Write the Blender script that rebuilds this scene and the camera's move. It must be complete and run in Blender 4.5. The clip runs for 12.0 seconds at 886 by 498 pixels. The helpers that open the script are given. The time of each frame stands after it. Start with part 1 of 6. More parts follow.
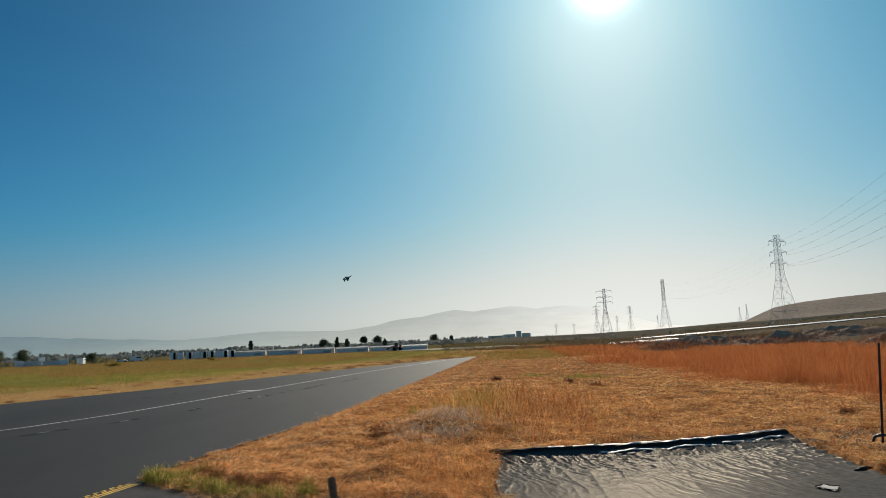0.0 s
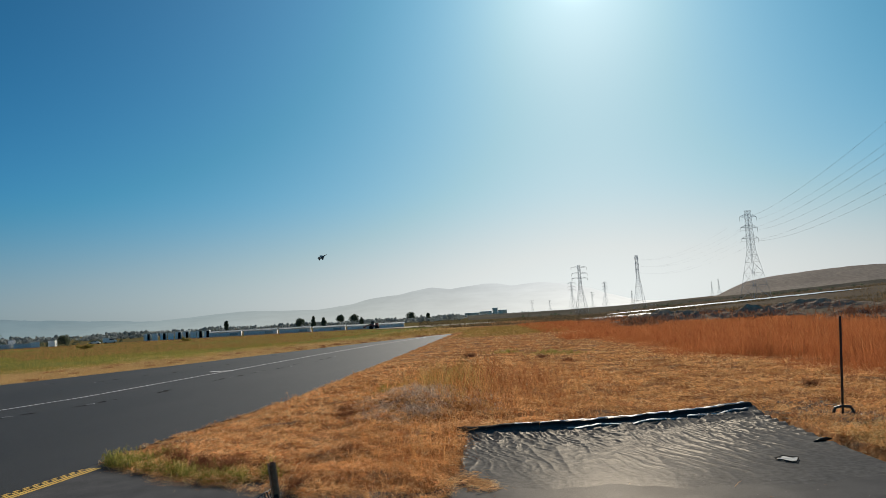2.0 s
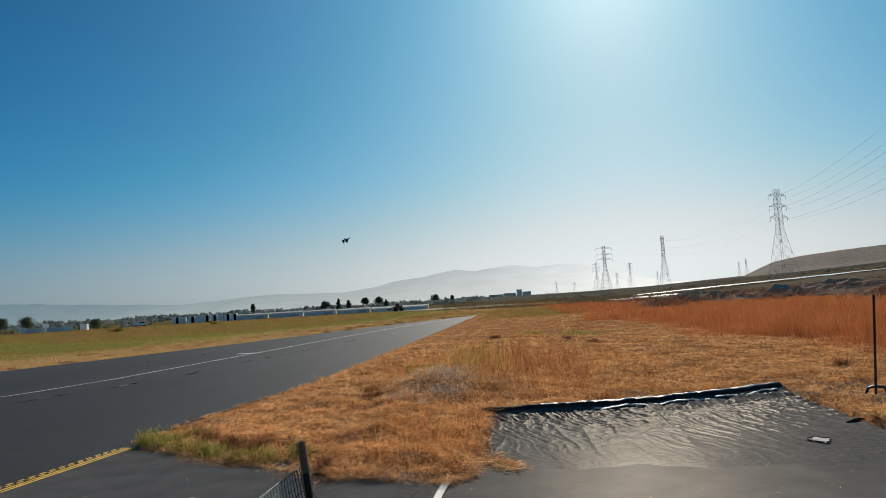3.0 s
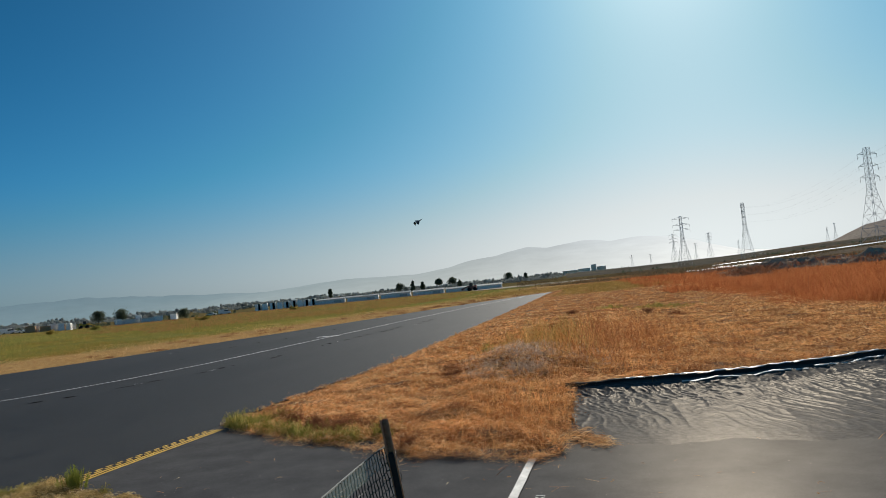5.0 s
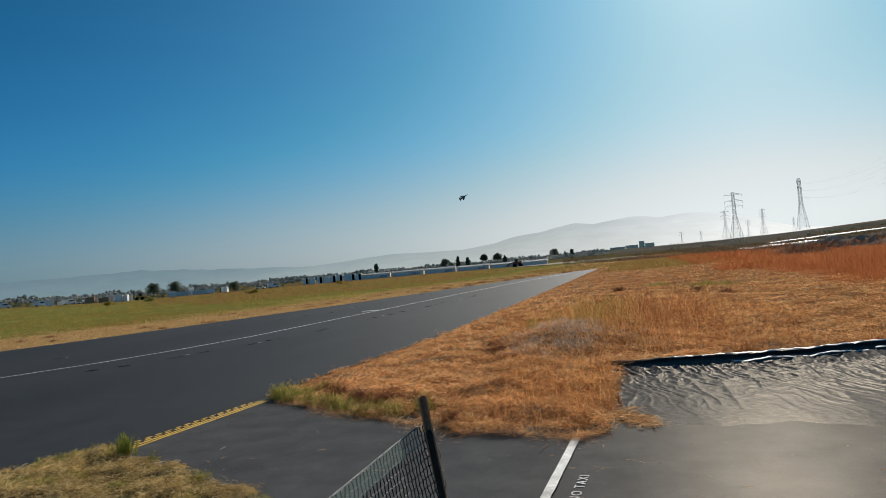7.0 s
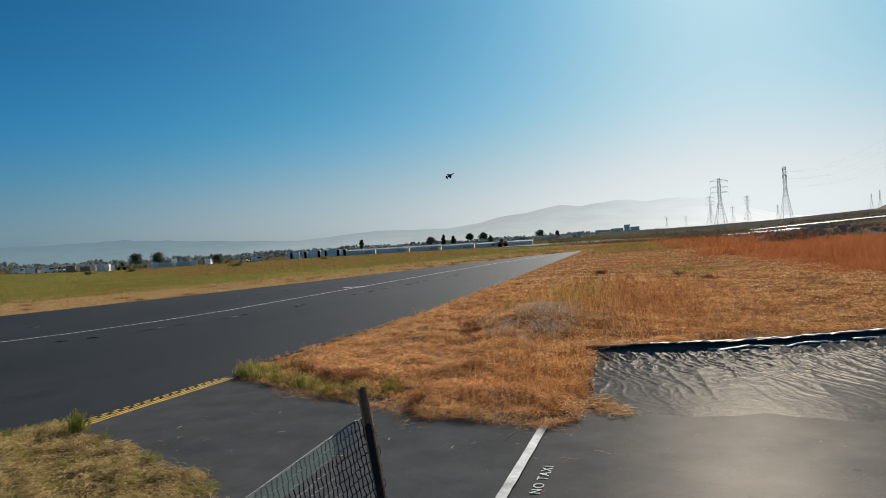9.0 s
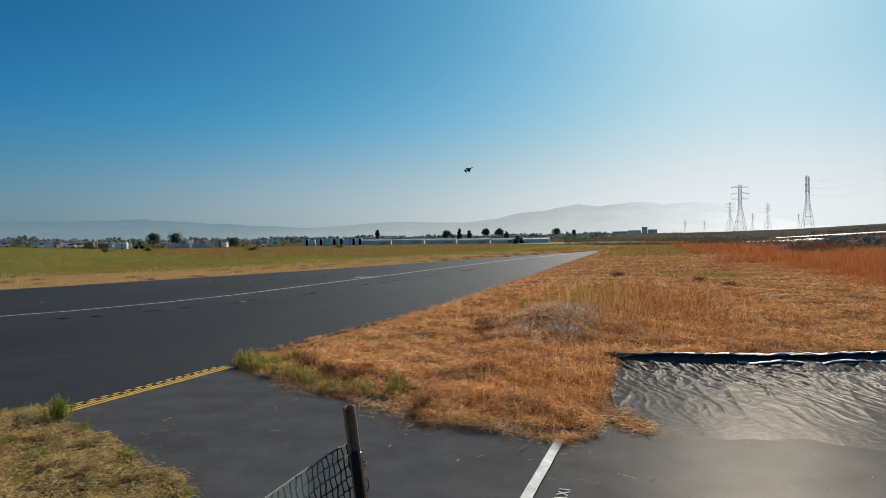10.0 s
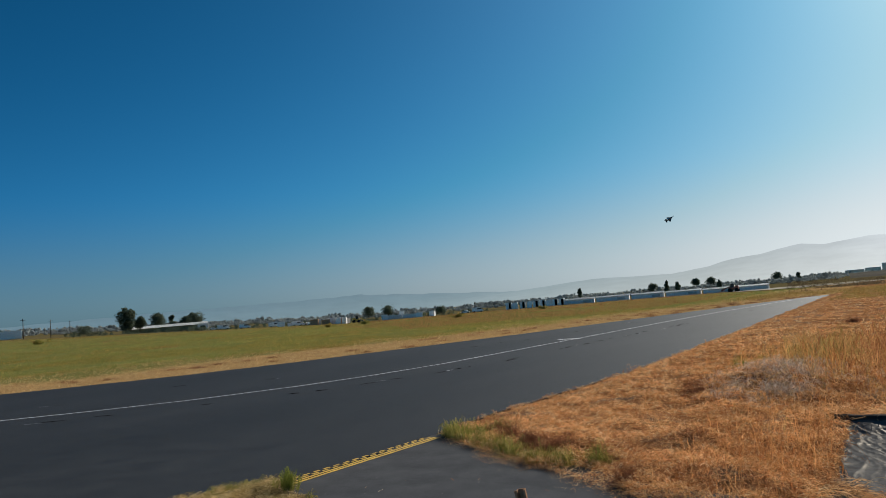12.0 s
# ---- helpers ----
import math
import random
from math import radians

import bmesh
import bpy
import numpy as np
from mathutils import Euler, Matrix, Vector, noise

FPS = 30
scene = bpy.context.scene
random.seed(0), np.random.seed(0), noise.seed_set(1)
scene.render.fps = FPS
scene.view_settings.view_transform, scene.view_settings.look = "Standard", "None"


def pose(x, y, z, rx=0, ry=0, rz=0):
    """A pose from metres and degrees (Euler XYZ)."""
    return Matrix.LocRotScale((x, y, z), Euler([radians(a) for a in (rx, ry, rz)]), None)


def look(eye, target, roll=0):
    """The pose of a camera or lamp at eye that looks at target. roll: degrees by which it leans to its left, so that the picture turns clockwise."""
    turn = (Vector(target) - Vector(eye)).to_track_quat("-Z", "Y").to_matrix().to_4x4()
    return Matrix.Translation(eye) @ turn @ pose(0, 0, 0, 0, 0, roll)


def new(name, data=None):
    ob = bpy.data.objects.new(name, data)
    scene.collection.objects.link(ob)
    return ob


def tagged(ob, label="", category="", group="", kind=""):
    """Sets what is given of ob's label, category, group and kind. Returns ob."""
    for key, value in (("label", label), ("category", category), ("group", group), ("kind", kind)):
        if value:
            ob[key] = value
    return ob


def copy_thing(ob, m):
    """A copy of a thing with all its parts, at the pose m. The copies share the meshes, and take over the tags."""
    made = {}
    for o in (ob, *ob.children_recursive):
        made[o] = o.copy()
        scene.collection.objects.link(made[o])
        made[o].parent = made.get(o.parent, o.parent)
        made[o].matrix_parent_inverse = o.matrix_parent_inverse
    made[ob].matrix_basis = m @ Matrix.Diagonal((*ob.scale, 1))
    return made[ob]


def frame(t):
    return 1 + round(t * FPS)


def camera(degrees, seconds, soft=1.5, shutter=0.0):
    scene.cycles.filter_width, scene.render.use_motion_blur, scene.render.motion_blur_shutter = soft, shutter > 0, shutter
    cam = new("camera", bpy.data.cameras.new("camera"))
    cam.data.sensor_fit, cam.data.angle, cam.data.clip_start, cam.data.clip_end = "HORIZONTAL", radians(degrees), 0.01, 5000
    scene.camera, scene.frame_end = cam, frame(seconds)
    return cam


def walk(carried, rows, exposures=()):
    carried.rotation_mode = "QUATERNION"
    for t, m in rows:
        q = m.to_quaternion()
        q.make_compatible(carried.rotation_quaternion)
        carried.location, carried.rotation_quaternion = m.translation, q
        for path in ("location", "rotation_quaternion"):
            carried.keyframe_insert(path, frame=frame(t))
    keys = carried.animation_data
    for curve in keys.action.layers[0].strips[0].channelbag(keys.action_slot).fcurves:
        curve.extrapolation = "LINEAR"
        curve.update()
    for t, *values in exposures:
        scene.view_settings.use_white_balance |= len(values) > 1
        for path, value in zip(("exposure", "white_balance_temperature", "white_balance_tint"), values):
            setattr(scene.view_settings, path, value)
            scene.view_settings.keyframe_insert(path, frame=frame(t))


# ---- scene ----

# ---- camera: seconds, eye x y z, heading (left positive), pitch, lean ----
PATH = [
    (0, -0.113, -0.749, 1.765, 5.56, 7.64, -2.51),
    (0.5, -0.005, -0.617, 1.764, 5.22, 7.12, -1.86),
    (1, 0.042, -0.596, 1.764, 5.08, 7.19, -2.28),
    (1.5, 0.053, -0.613, 1.769, 4.28, 6.47, -3.08),
    (2, 0.033, -0.619, 1.765, 3.71, 5.75, -3.22),
    (2.5, 0.026, -0.628, 1.763, 4.50, 5.26, -3.05),
    (2.7, 0.022, -0.615, 1.760, 4.99, 4.85, -3.15),
    (4.3, -0.024, -0.462, 1.722, 9.36, 3.88, -5.50),
    (4.5, -0.031, -0.440, 1.719, 10.08, 3.71, -5.57),
    (5, -0.056, -0.393, 1.709, 11.63, 3.22, -5.62),
    (5.5, -0.073, -0.349, 1.700, 13.11, 2.79, -5.72),
    (6, -0.085, -0.319, 1.690, 14.44, 2.46, -5.81),
    (6.5, -0.087, -0.305, 1.692, 15.15, 2.41, -6.09),
    (7, -0.066, -0.263, 1.698, 15.48, 1.60, -5.12),
    (7.2, -0.020, -0.225, 1.699, 15.50, 1.02, -3.95),
    (8.8, 0.020, -0.010, 1.695, 14.88, 0.18, -3.75),
    (9, 0.011, 0.051, 1.694, 14.47, -0.25, -3.58),
    (9.5, -0.093, 0.301, 1.688, 14.52, 0.07, -3.65),
    (10, -0.124, 0.584, 1.680, 15.73, -0.72, -0.90),
    (10.5, -0.026, 0.779, 1.686, 17.33, -0.45, -1.91),
    (11, -0.020, 0.830, 1.699, 19.44, 0.61, -2.51),
    (11.5, 0.031, 0.751, 1.726, 24.37, 2.21, -3.46),
    (12, 0.080, 0.500, 1.770, 31.62, 5.02, -4.85),
]


def aim(x, y, z, heading, pitch, lean):
    a, p = radians(heading), radians(pitch)
    way = Vector((-math.sin(a) * math.cos(p), math.cos(a) * math.cos(p), math.sin(p)))
    return look((x, y, z), Vector((x, y, z)) + way, lean)


cam = camera(64.19, 12.0, soft=0.5)
walk(cam, [(row[0], aim(*row[1:])) for row in PATH], [(0, 0.18, 7000, 10), (2.5, 0.17, 6600, 10), (7, 0.18, 6500, 10), (12, 0.2, 6350, 10)])

# ---- light: a low sun ahead of the camera, clear hazy sky ----
SUN_HEADING, SUN_HEIGHT = -8.8, 27.4
world = bpy.data.worlds.new("world")
scene.world = world
world.use_nodes = True
wn = world.node_tree.nodes
sky = wn.new("ShaderNodeTexSky")
sky.sky_type, sky.sun_disc = "NISHITA", False
sky.sun_elevation, sky.sun_rotation = radians(SUN_HEIGHT), radians(-SUN_HEADING)
sky.altitude, sky.air_density, sky.dust_density, sky.ozone_density = 0, 1.0, 0.45, 1.0
# deep blue overhead, paler round the sun, grey haze low on the horizon
wl = world.node_tree.links


def sky_math(op, a, b):
    n = wn.new("ShaderNodeMath")
    n.operation = op
    for k, v in enumerate((a, b)):
        if isinstance(v, (int, float)):
            n.inputs[k].default_value = v
        else:
            wl.new(v, n.inputs[k])
    return n.outputs[0]


def sky_tint(level, stops):
    r = wn.new("ShaderNodeValToRGB")
    while len(r.color_ramp.elements) < len(stops):
        r.color_ramp.elements.new(0.5)
    for el, (p, c) in zip(r.color_ramp.elements, stops):
        el.position, el.color = p, (*c, 1)
    wl.new(level, r.inputs["Fac"])
    return r.outputs["Color"]


def sky_mix(mode, fac, a, b):
    n = wn.new("ShaderNodeMix")
    n.data_type, n.blend_type = "RGBA", mode
    for key, v in ((0, fac), (6, a), (7, b)):
        if isinstance(v, (int, float)):
            n.inputs[key].default_value = v
        else:
            wl.new(v, n.inputs[key])
    return n.outputs[2]


split = wn.new("ShaderNodeSeparateColor")
wl.new(sky.outputs["Color"], split.inputs["Color"])
level = sky_math("POWER", sky_math("MULTIPLY", split.outputs["Green"], 0.0590), 1.46)
level = sky_math("DIVIDE", sky_math("MULTIPLY", level, 1.22), sky_math("ADD", sky_math("MULTIPLY", level, 0.5), 1.0))
clear = sky_tint(level, [(0.0, (0.60, 1.0, 1.35)), (0.025, (0.32, 1.0, 1.8)), (0.055, (0.06, 1.0, 2.6)), (0.26, (0.21, 1.0, 1.70)), (0.50, (0.58, 1.0, 1.20)), (0.72, (0.93, 1.0, 1.02))])
haze = sky_tint(level, [(0.0, (0.56, 1.0, 1.17)), (0.26, (0.62, 1.0, 1.13)), (0.40, (0.84, 1.0, 1.04)), (0.62, (0.94, 1.0, 1.0))])
place = wn.new("ShaderNodeTexCoord")
up = wn.new("ShaderNodeSeparateXYZ")
wl.new(place.outputs["Generated"], up.inputs["Vector"])
low = wn.new("ShaderNodeMapRange")
low.interpolation_type = "SMOOTHSTEP"
for key, v in (("From Min", -0.02), ("From Max", 0.19), ("To Min", 1.0), ("To Max", 0.0)):
    low.inputs[key].default_value = v
wl.new(up.outputs["Z"], low.inputs["Value"])
tint = sky_mix("MIX", low.outputs["Result"], clear, haze)
grey = wn.new("ShaderNodeCombineColor")
# the sun's own bright aureole in the haze
sa, se = radians(SUN_HEADING), radians(SUN_HEIGHT)
sun_way = Vector((-math.sin(sa) * math.cos(se), math.cos(sa) * math.cos(se), math.sin(se)))
toward = wn.new("ShaderNodeVectorMath")
toward.operation = "DOT_PRODUCT"
wl.new(place.outputs["Generated"], toward.inputs[0])
toward.inputs[1].default_value = sun_way
away = sky_math("SUBTRACT", 1.0, toward.outputs["Value"])
aureole = 0.0
for share, spread in ((2.2, 0.0005), (0.20, 0.006), (0.12, 0.10)):
    aureole = sky_math("ADD", sky_math("MULTIPLY", sky_math("EXPONENT", sky_math("MULTIPLY", away, -1 / spread), 0.0), share), aureole)
shine = wn.new("ShaderNodeCombineColor")
for channel, part_of in (("Red", 0.80), ("Green", 1.0), ("Blue", 1.06)):
    wl.new(sky_math("MULTIPLY", aureole, part_of), shine.inputs[channel])
# the low haze is duller away from the sun
lit = wn.new("ShaderNodeMapRange")
lit.interpolation_type = "SMOOTHSTEP"
for key, v in (("From Min", 0.45), ("From Max", 0.92), ("To Min", 0.27), ("To Max", 0.13)):
    lit.inputs[key].default_value = v
wl.new(toward.outputs["Value"], lit.inputs["Value"])
dull = sky_math("SUBTRACT", 1.0, sky_math("MULTIPLY", lit.outputs["Result"], low.outputs["Result"]))
level = sky_math("MULTIPLY", level, dull)
# the hazy sky opposite the sun is paler again
back = wn.new("ShaderNodeMapRange")
back.interpolation_type = "SMOOTHSTEP"
for key, v in (("From Min", 0.15), ("From Max", -0.7), ("To Min", 0.0), ("To Max", 0.085)):
    back.inputs[key].default_value = v
wl.new(toward.outputs["Value"], back.inputs["Value"])
level = sky_math("ADD", level, back.outputs["Result"])
for channel in ("Red", "Green", "Blue"):
    wl.new(level, grey.inputs[channel])
dome = sky_mix("MULTIPLY", 1.0, grey.outputs["Color"], tint)
wl.new(sky_mix("ADD", 1.0, dome, shine.outputs["Color"]), wn["Background"].inputs["Color"])
wn["Background"].inputs["Strength"].default_value = 0.95

sun_data = bpy.data.lights.new("sun", "SUN")
sun_data.energy, sun_data.angle, sun_data.color = 5.0, radians(0.53), (1.0, 0.93, 0.82)
sun = new("sun", sun_data)
sun.matrix_world = look(sun_way * 50, (0, 0, 0))


# ---- materials ----
def mat(name, rough=0.8, metal=0.0, spec=0.5):
    m = bpy.data.materials.new(name)
    m.use_nodes = True
    b = m.node_tree.nodes["Principled BSDF"]
    b.inputs["Roughness"].default_value = rough
    b.inputs["Metallic"].default_value = metal
    b.inputs["Specular IOR Level"].default_value = spec
    return m, m.node_tree.nodes, m.node_tree.links, b


def noise_at(nodes, links, scale, detail=4.0, stretch=None, rough=0.6):
    """Noise in world metres: scale is features per metre."""
    geo = nodes.new("ShaderNodeNewGeometry")
    n = nodes.new("ShaderNodeTexNoise")
    n.inputs["Scale"].default_value = scale
    n.inputs["Detail"].default_value = detail
    n.inputs["Roughness"].default_value = rough
    if stretch:
        mp = nodes.new("ShaderNodeMapping")
        mp.inputs["Scale"].default_value = stretch
        links.new(geo.outputs["Position"], mp.inputs["Vector"])
        links.new(mp.outputs["Vector"], n.inputs["Vector"])
    else:
        links.new(geo.outputs["Position"], n.inputs["Vector"])
    return n.outputs["Fac"]


def ramp(nodes, links, fac, stops):
    r = nodes.new("ShaderNodeValToRGB")
    e = r.color_ramp.elements
    while len(e) < len(stops):
        e.new(0.5)
    for el, (p, c) in zip(e, stops):
        el.position, el.color = p, (*c, 1) if len(c) == 3 else c
    links.new(fac, r.inputs["Fac"])
    return r.outputs["Color"]


def blend(nodes, links, fac, a, b, mode="MIX"):
    m = nodes.new("ShaderNodeMix")
    m.data_type, m.blend_type = "RGBA", mode
    for key, v in ((0, fac), (6, a), (7, b)):
        if isinstance(v, (int, float)):
            m.inputs[key].default_value = v
        elif isinstance(v, tuple):
            m.inputs[key].default_value = (*v, 1)
        else:
            links.new(v, m.inputs[key])
    return m.outputs[2]


def bump(nodes, links, b, height, strength=0.3, distance=0.02):
    n = nodes.new("ShaderNodeBump")
    n.inputs["Strength"].default_value = strength
    n.inputs["Distance"].default_value = distance
    links.new(height, n.inputs["Height"])
    links.new(n.outputs["Normal"], b.inputs["Normal"])


def sheen_over(m, amount, rough, worn=0.0):
    """A matt surface with a thin even sheen."""
    nodes, links = m.node_tree.nodes, m.node_tree.links
    b = nodes["Principled BSDF"]
    b.inputs["Specular IOR Level"].default_value = 0.0
    gloss = nodes.new("ShaderNodeBsdfGlossy")
    gloss.inputs["Roughness"].default_value = rough
    gloss.inputs["Color"].default_value = (1.0, 0.92, 0.80, 1)
    if b.inputs["Normal"].links:
        links.new(b.inputs["Normal"].links[0].from_socket, gloss.inputs["Normal"])
    mix = nodes.new("ShaderNodeMixShader")
    mix.inputs["Fac"].default_value = amount
    if worn:
        # smoother worn patches between duller ones
        lo, hi = amount * (1 - worn), amount * (1 + worn)
        links.new(ramp(nodes, links, noise_at(nodes, links, 0.55, 5), [(0.32, (lo, lo, lo)), (0.68, (hi, hi, hi))]), mix.inputs["Fac"])
    links.new(b.outputs["BSDF"], mix.inputs[1])
    links.new(gloss.outputs["BSDF"], mix.inputs[2])
    links.new(mix.outputs["Shader"], nodes["Material Output"].inputs["Surface"])
    return m


def speckled(name, dark, light, scale, fine=None, rough=0.85, metal=0.0, spec=0.4, bump_by=0.0, stretch=None):
    """A surface whose colour wanders between two tones at two scales."""
    m, nodes, links, b = mat(name, rough, metal, spec if rough < 0.85 else 0.0)
    big = noise_at(nodes, links, scale, 5, stretch)
    col = ramp(nodes, links, big, [(0.3, dark), (0.7, light)])
    small = noise_at(nodes, links, fine or scale * 14, 3, stretch)
    tone = ramp(nodes, links, small, [(0.25, (0.72, 0.72, 0.72)), (0.75, (1.25, 1.25, 1.25))])
    links.new(blend(nodes, links, 1.0, col, tone, "MULTIPLY"), b.inputs["Base Color"])
    if bump_by:
        bump(nodes, links, b, small, bump_by, 0.02)
    return m

# ---- ground ----
def smooth(a, b, v):
    t = np.clip((v - a) / (b - a), 0, 1)
    return t * t * (3 - 2 * t)


def wave(x, y, s, seed=0.0):
    """Cheap smooth noise for arrays, about -1 to 1, features of s metres."""
    u, v = x / s + seed * 1.7, y / s - seed * 2.3
    return (np.sin(u * 2.1 + 1.3 * np.sin(v * 1.7 + seed)) + np.sin(v * 2.6 + 1.1 * np.sin(u * 1.9 - seed))
            + 0.6 * np.sin(u * 4.7 + v * 3.9 + seed)) / 2.6


def heading(x, y):
    return np.degrees(np.arctan2(-x, y))


def lower_edge(x):
    """Where the straw ends towards the apron and the sheet."""
    return np.interp(x, [-7, -5.4, -4.1, -2.9, -2.05, -1.2, -0.75, -0.5, -0.42, -0.05, 0.5, 1.5, 2.4, 3.3, 4.15, 4.2, 4.6, 30],
                     [11, 9.1, 8.1, 7.40, 6.85, 6.62, 6.48, 6.80, 9.95, 10.12, 10.18, 10.32, 10.58, 10.95, 11.6, 6.0, -20, -20])


def land(x, y):
    """Height of the soil: flat round the strip, rising gently far away and to the levees."""
    x, y = np.asarray(x, float), np.asarray(y, float)
    d, a = np.hypot(x, y), heading(x, y)
    slope = np.radians(0.047 * np.clip(-a - 8, 0, 26) + 0.035 * np.clip(a - 40, 0, 30))
    h = d * np.tan(slope) * smooth(50, 260, d) + d * math.tan(math.radians(0.3)) * smooth(380, 1000, d)
    h = np.where(y < 0, 0.0, h)
    patch = smooth(-5.6, -4.2, x) * smooth(0.0, 0.9, y - lower_edge(x)) * smooth(400, 60, d)
    h = h + patch * (0.10 + 0.03 * wave(x, y, 1.6) + 0.03 * wave(x, y, 0.6, 2))
    h = h + 0.30 * np.exp(-((x + 1.6) / 1.0) ** 2 - ((y - 14.2) / 2.0) ** 2)
    h = h + 0.05 * wave(x, y, 6, 3) * smooth(24, 40, -x) * smooth(900, 300, d)
    return h - 0.03


def left_edge(y):
    return np.interp(y, [-40, 0, 12, 16, 20, 24, 28, 34, 40, 56, 70, 84, 92], [-44, -38, -32, -28.5, -25.6, -23.8, -22.5, -20.6, -18.8, -15.2, -11.8, -7.6, -4.6])


def right_edge(y):
    return np.interp(y, [-40, 6, 11, 14, 18, 26, 42, 74, 92], [-6.1, -5.8, -5.7, -5.4, -5.1, -5.0, -4.6, -4.1, -4.2])


def centre(y):
    return np.interp(y, [-40, 0, 9, 11, 13, 15.6, 18, 21, 30, 44, 58, 80], [-30, -24, -19.5, -17.4, -15.7, -14.3, -13.5, -12.9, -12.3, -11.4, -10.2, -7.2])


def link_mesh(name, verts, faces, material, parent=None, smooth_faces=False):
    me = bpy.data.meshes.new(name)
    me.from_pydata([tuple(v) for v in verts], [], [tuple(f) for f in faces])
    me.update()
    me.materials.append(material)
    if smooth_faces:
        me.polygons.foreach_set("use_smooth", [True] * len(me.polygons))
    ob = new(name, me)
    ob.parent = parent
    return ob


def fast_mesh(name, co, tris, material, parent=None):
    """A mesh from arrays: co (n, 3), tris (m, 3)."""
    me = bpy.data.meshes.new(name)
    me.vertices.add(len(co))
    me.vertices.foreach_set("co", np.asarray(co, np.float32).ravel())
    me.loops.add(tris.size)
    me.loops.foreach_set("vertex_index", np.asarray(tris, np.int32).ravel())
    me.polygons.add(len(tris))
    me.polygons.foreach_set("loop_start", np.arange(0, tris.size, 3, dtype=np.int32))
    me.update(calc_edges=True)
    me.materials.append(material)
    ob = new(name, me)
    ob.parent = parent
    return ob


def build_ground():
    """One sheet to the horizon: rings that widen with distance, with the share of each cover stored on its points."""
    ring = np.concatenate([[0.0], np.geomspace(1.5, 60, 150), np.geomspace(61.5, 4700, 150)])
    fan = np.radians(np.concatenate([np.arange(-48, 76, 0.4), np.arange(76, 312, 4.0)]))
    n = len(fan)
    r, a = np.meshgrid(ring, fan, indexing="ij")
    x, y = -np.sin(a) * r, np.cos(a) * r
    z = land(x, y)
    verts = np.stack([x, y, z], -1).reshape(-1, 3)
    i, j = np.meshgrid(np.arange(len(ring) - 1), np.arange(n), indexing="ij")
    p, q = i * n + j, i * n + (j + 1) % n
    tris = np.concatenate([np.stack([p, p + n, q + n], -1).reshape(-1, 3), np.stack([p, q + n, q], -1).reshape(-1, 3)])
    tris = tris[:, [0, 2, 1]]
    ob = fast_mesh("ground", verts, tris, ground_mat)
    xx, yy = verts[:, 0], verts[:, 1]
    d, az = np.hypot(xx, yy), heading(xx, yy)
    w = wave(xx, yy, 7) * 0.6 + wave(xx, yy, 2.2, 1) * 0.4
    west = left_edge(yy) - xx
    green = smooth(9, 14, west + 3 * w) * smooth(330, 220, d + 30 * w) * smooth(-2, 6, az)
    dirt = smooth(30, 60, d + 8 * w) * smooth(3, 12, xx - 5.5 - 0.02 * yy + 2 * w)
    far_dry = smooth(200, 330, d + 40 * w)
    for name, vals in (("pale", smooth(-0.5, 0.5, west)), ("green", green), ("dirt", dirt), ("far_dry", far_dry)):
        at = ob.data.attributes.new(name, "FLOAT", "POINT")
        at.data.foreach_set("value", np.asarray(vals, np.float32))
    ob.data.polygons.foreach_set("use_smooth", [True] * len(ob.data.polygons))
    return tagged(ob, "dry straw-covered airfield soil with green and bare areas", "ground", kind="structure")


def attr(nodes, name):
    a = nodes.new("ShaderNodeAttribute")
    a.attribute_name = name
    return a.outputs["Fac"]


def make_ground_mat():
    m, nodes, links, b = mat("soil_and_straw", 1.0, 0, 0.0)
    n1 = noise_at(nodes, links, 0.35, 6)
    n2 = noise_at(nodes, links, 9.0, 5)
    n3 = noise_at(nodes, links, 60.0, 3)
    straw = ramp(nodes, links, n2, [(0.25, (0.11, 0.05, 0.025)), (0.48, (0.32, 0.16, 0.075)), (0.75, (0.60, 0.36, 0.18))])
    tone = ramp(nodes, links, n1, [(0.3, (0.62, 0.52, 0.46)), (0.7, (1.25, 1.2, 1.1))])
    straw = blend(nodes, links, 1.0, straw, tone, "MULTIPLY")
    bare = ramp(nodes, links, noise_at(nodes, links, 1.3, 5), [(0.54, (0, 0, 0)), (0.66, (1, 1, 1))])
    straw = blend(nodes, links, bare, straw, (0.20, 0.15, 0.11))
    pale = ramp(nodes, links, n2, [(0.25, (0.15, 0.09, 0.04)), (0.5, (0.36, 0.23, 0.10)), (0.75, (0.56, 0.39, 0.19))])
    straw = blend(nodes, links, attr(nodes, "pale"), straw, pale)
    green = ramp(nodes, links, n1, [(0.3, (0.11, 0.13, 0.035)), (0.7, (0.21, 0.19, 0.065))])
    dirt = ramp(nodes, links, n1, [(0.3, (0.10, 0.082, 0.064)), (0.7, (0.17, 0.14, 0.108))])
    dry = ramp(nodes, links, n1, [(0.3, (0.085, 0.075, 0.035)), (0.7, (0.16, 0.12, 0.055))])
    c = blend(nodes, links, attr(nodes, "green"), straw, green)
    c = blend(nodes, links, attr(nodes, "far_dry"), c, dry)
    c = blend(nodes, links, attr(nodes, "dirt"), c, dirt)
    grain = ramp(nodes, links, n3, [(0.3, (0.7, 0.7, 0.7)), (0.7, (1.2, 1.2, 1.2))])
    links.new(blend(nodes, links, 1.0, c, grain, "MULTIPLY"), b.inputs["Base Color"])
    bump(nodes, links, b, n2, 0.6, 0.05)
    return m


ground_mat = make_ground_mat()
ground = build_ground()


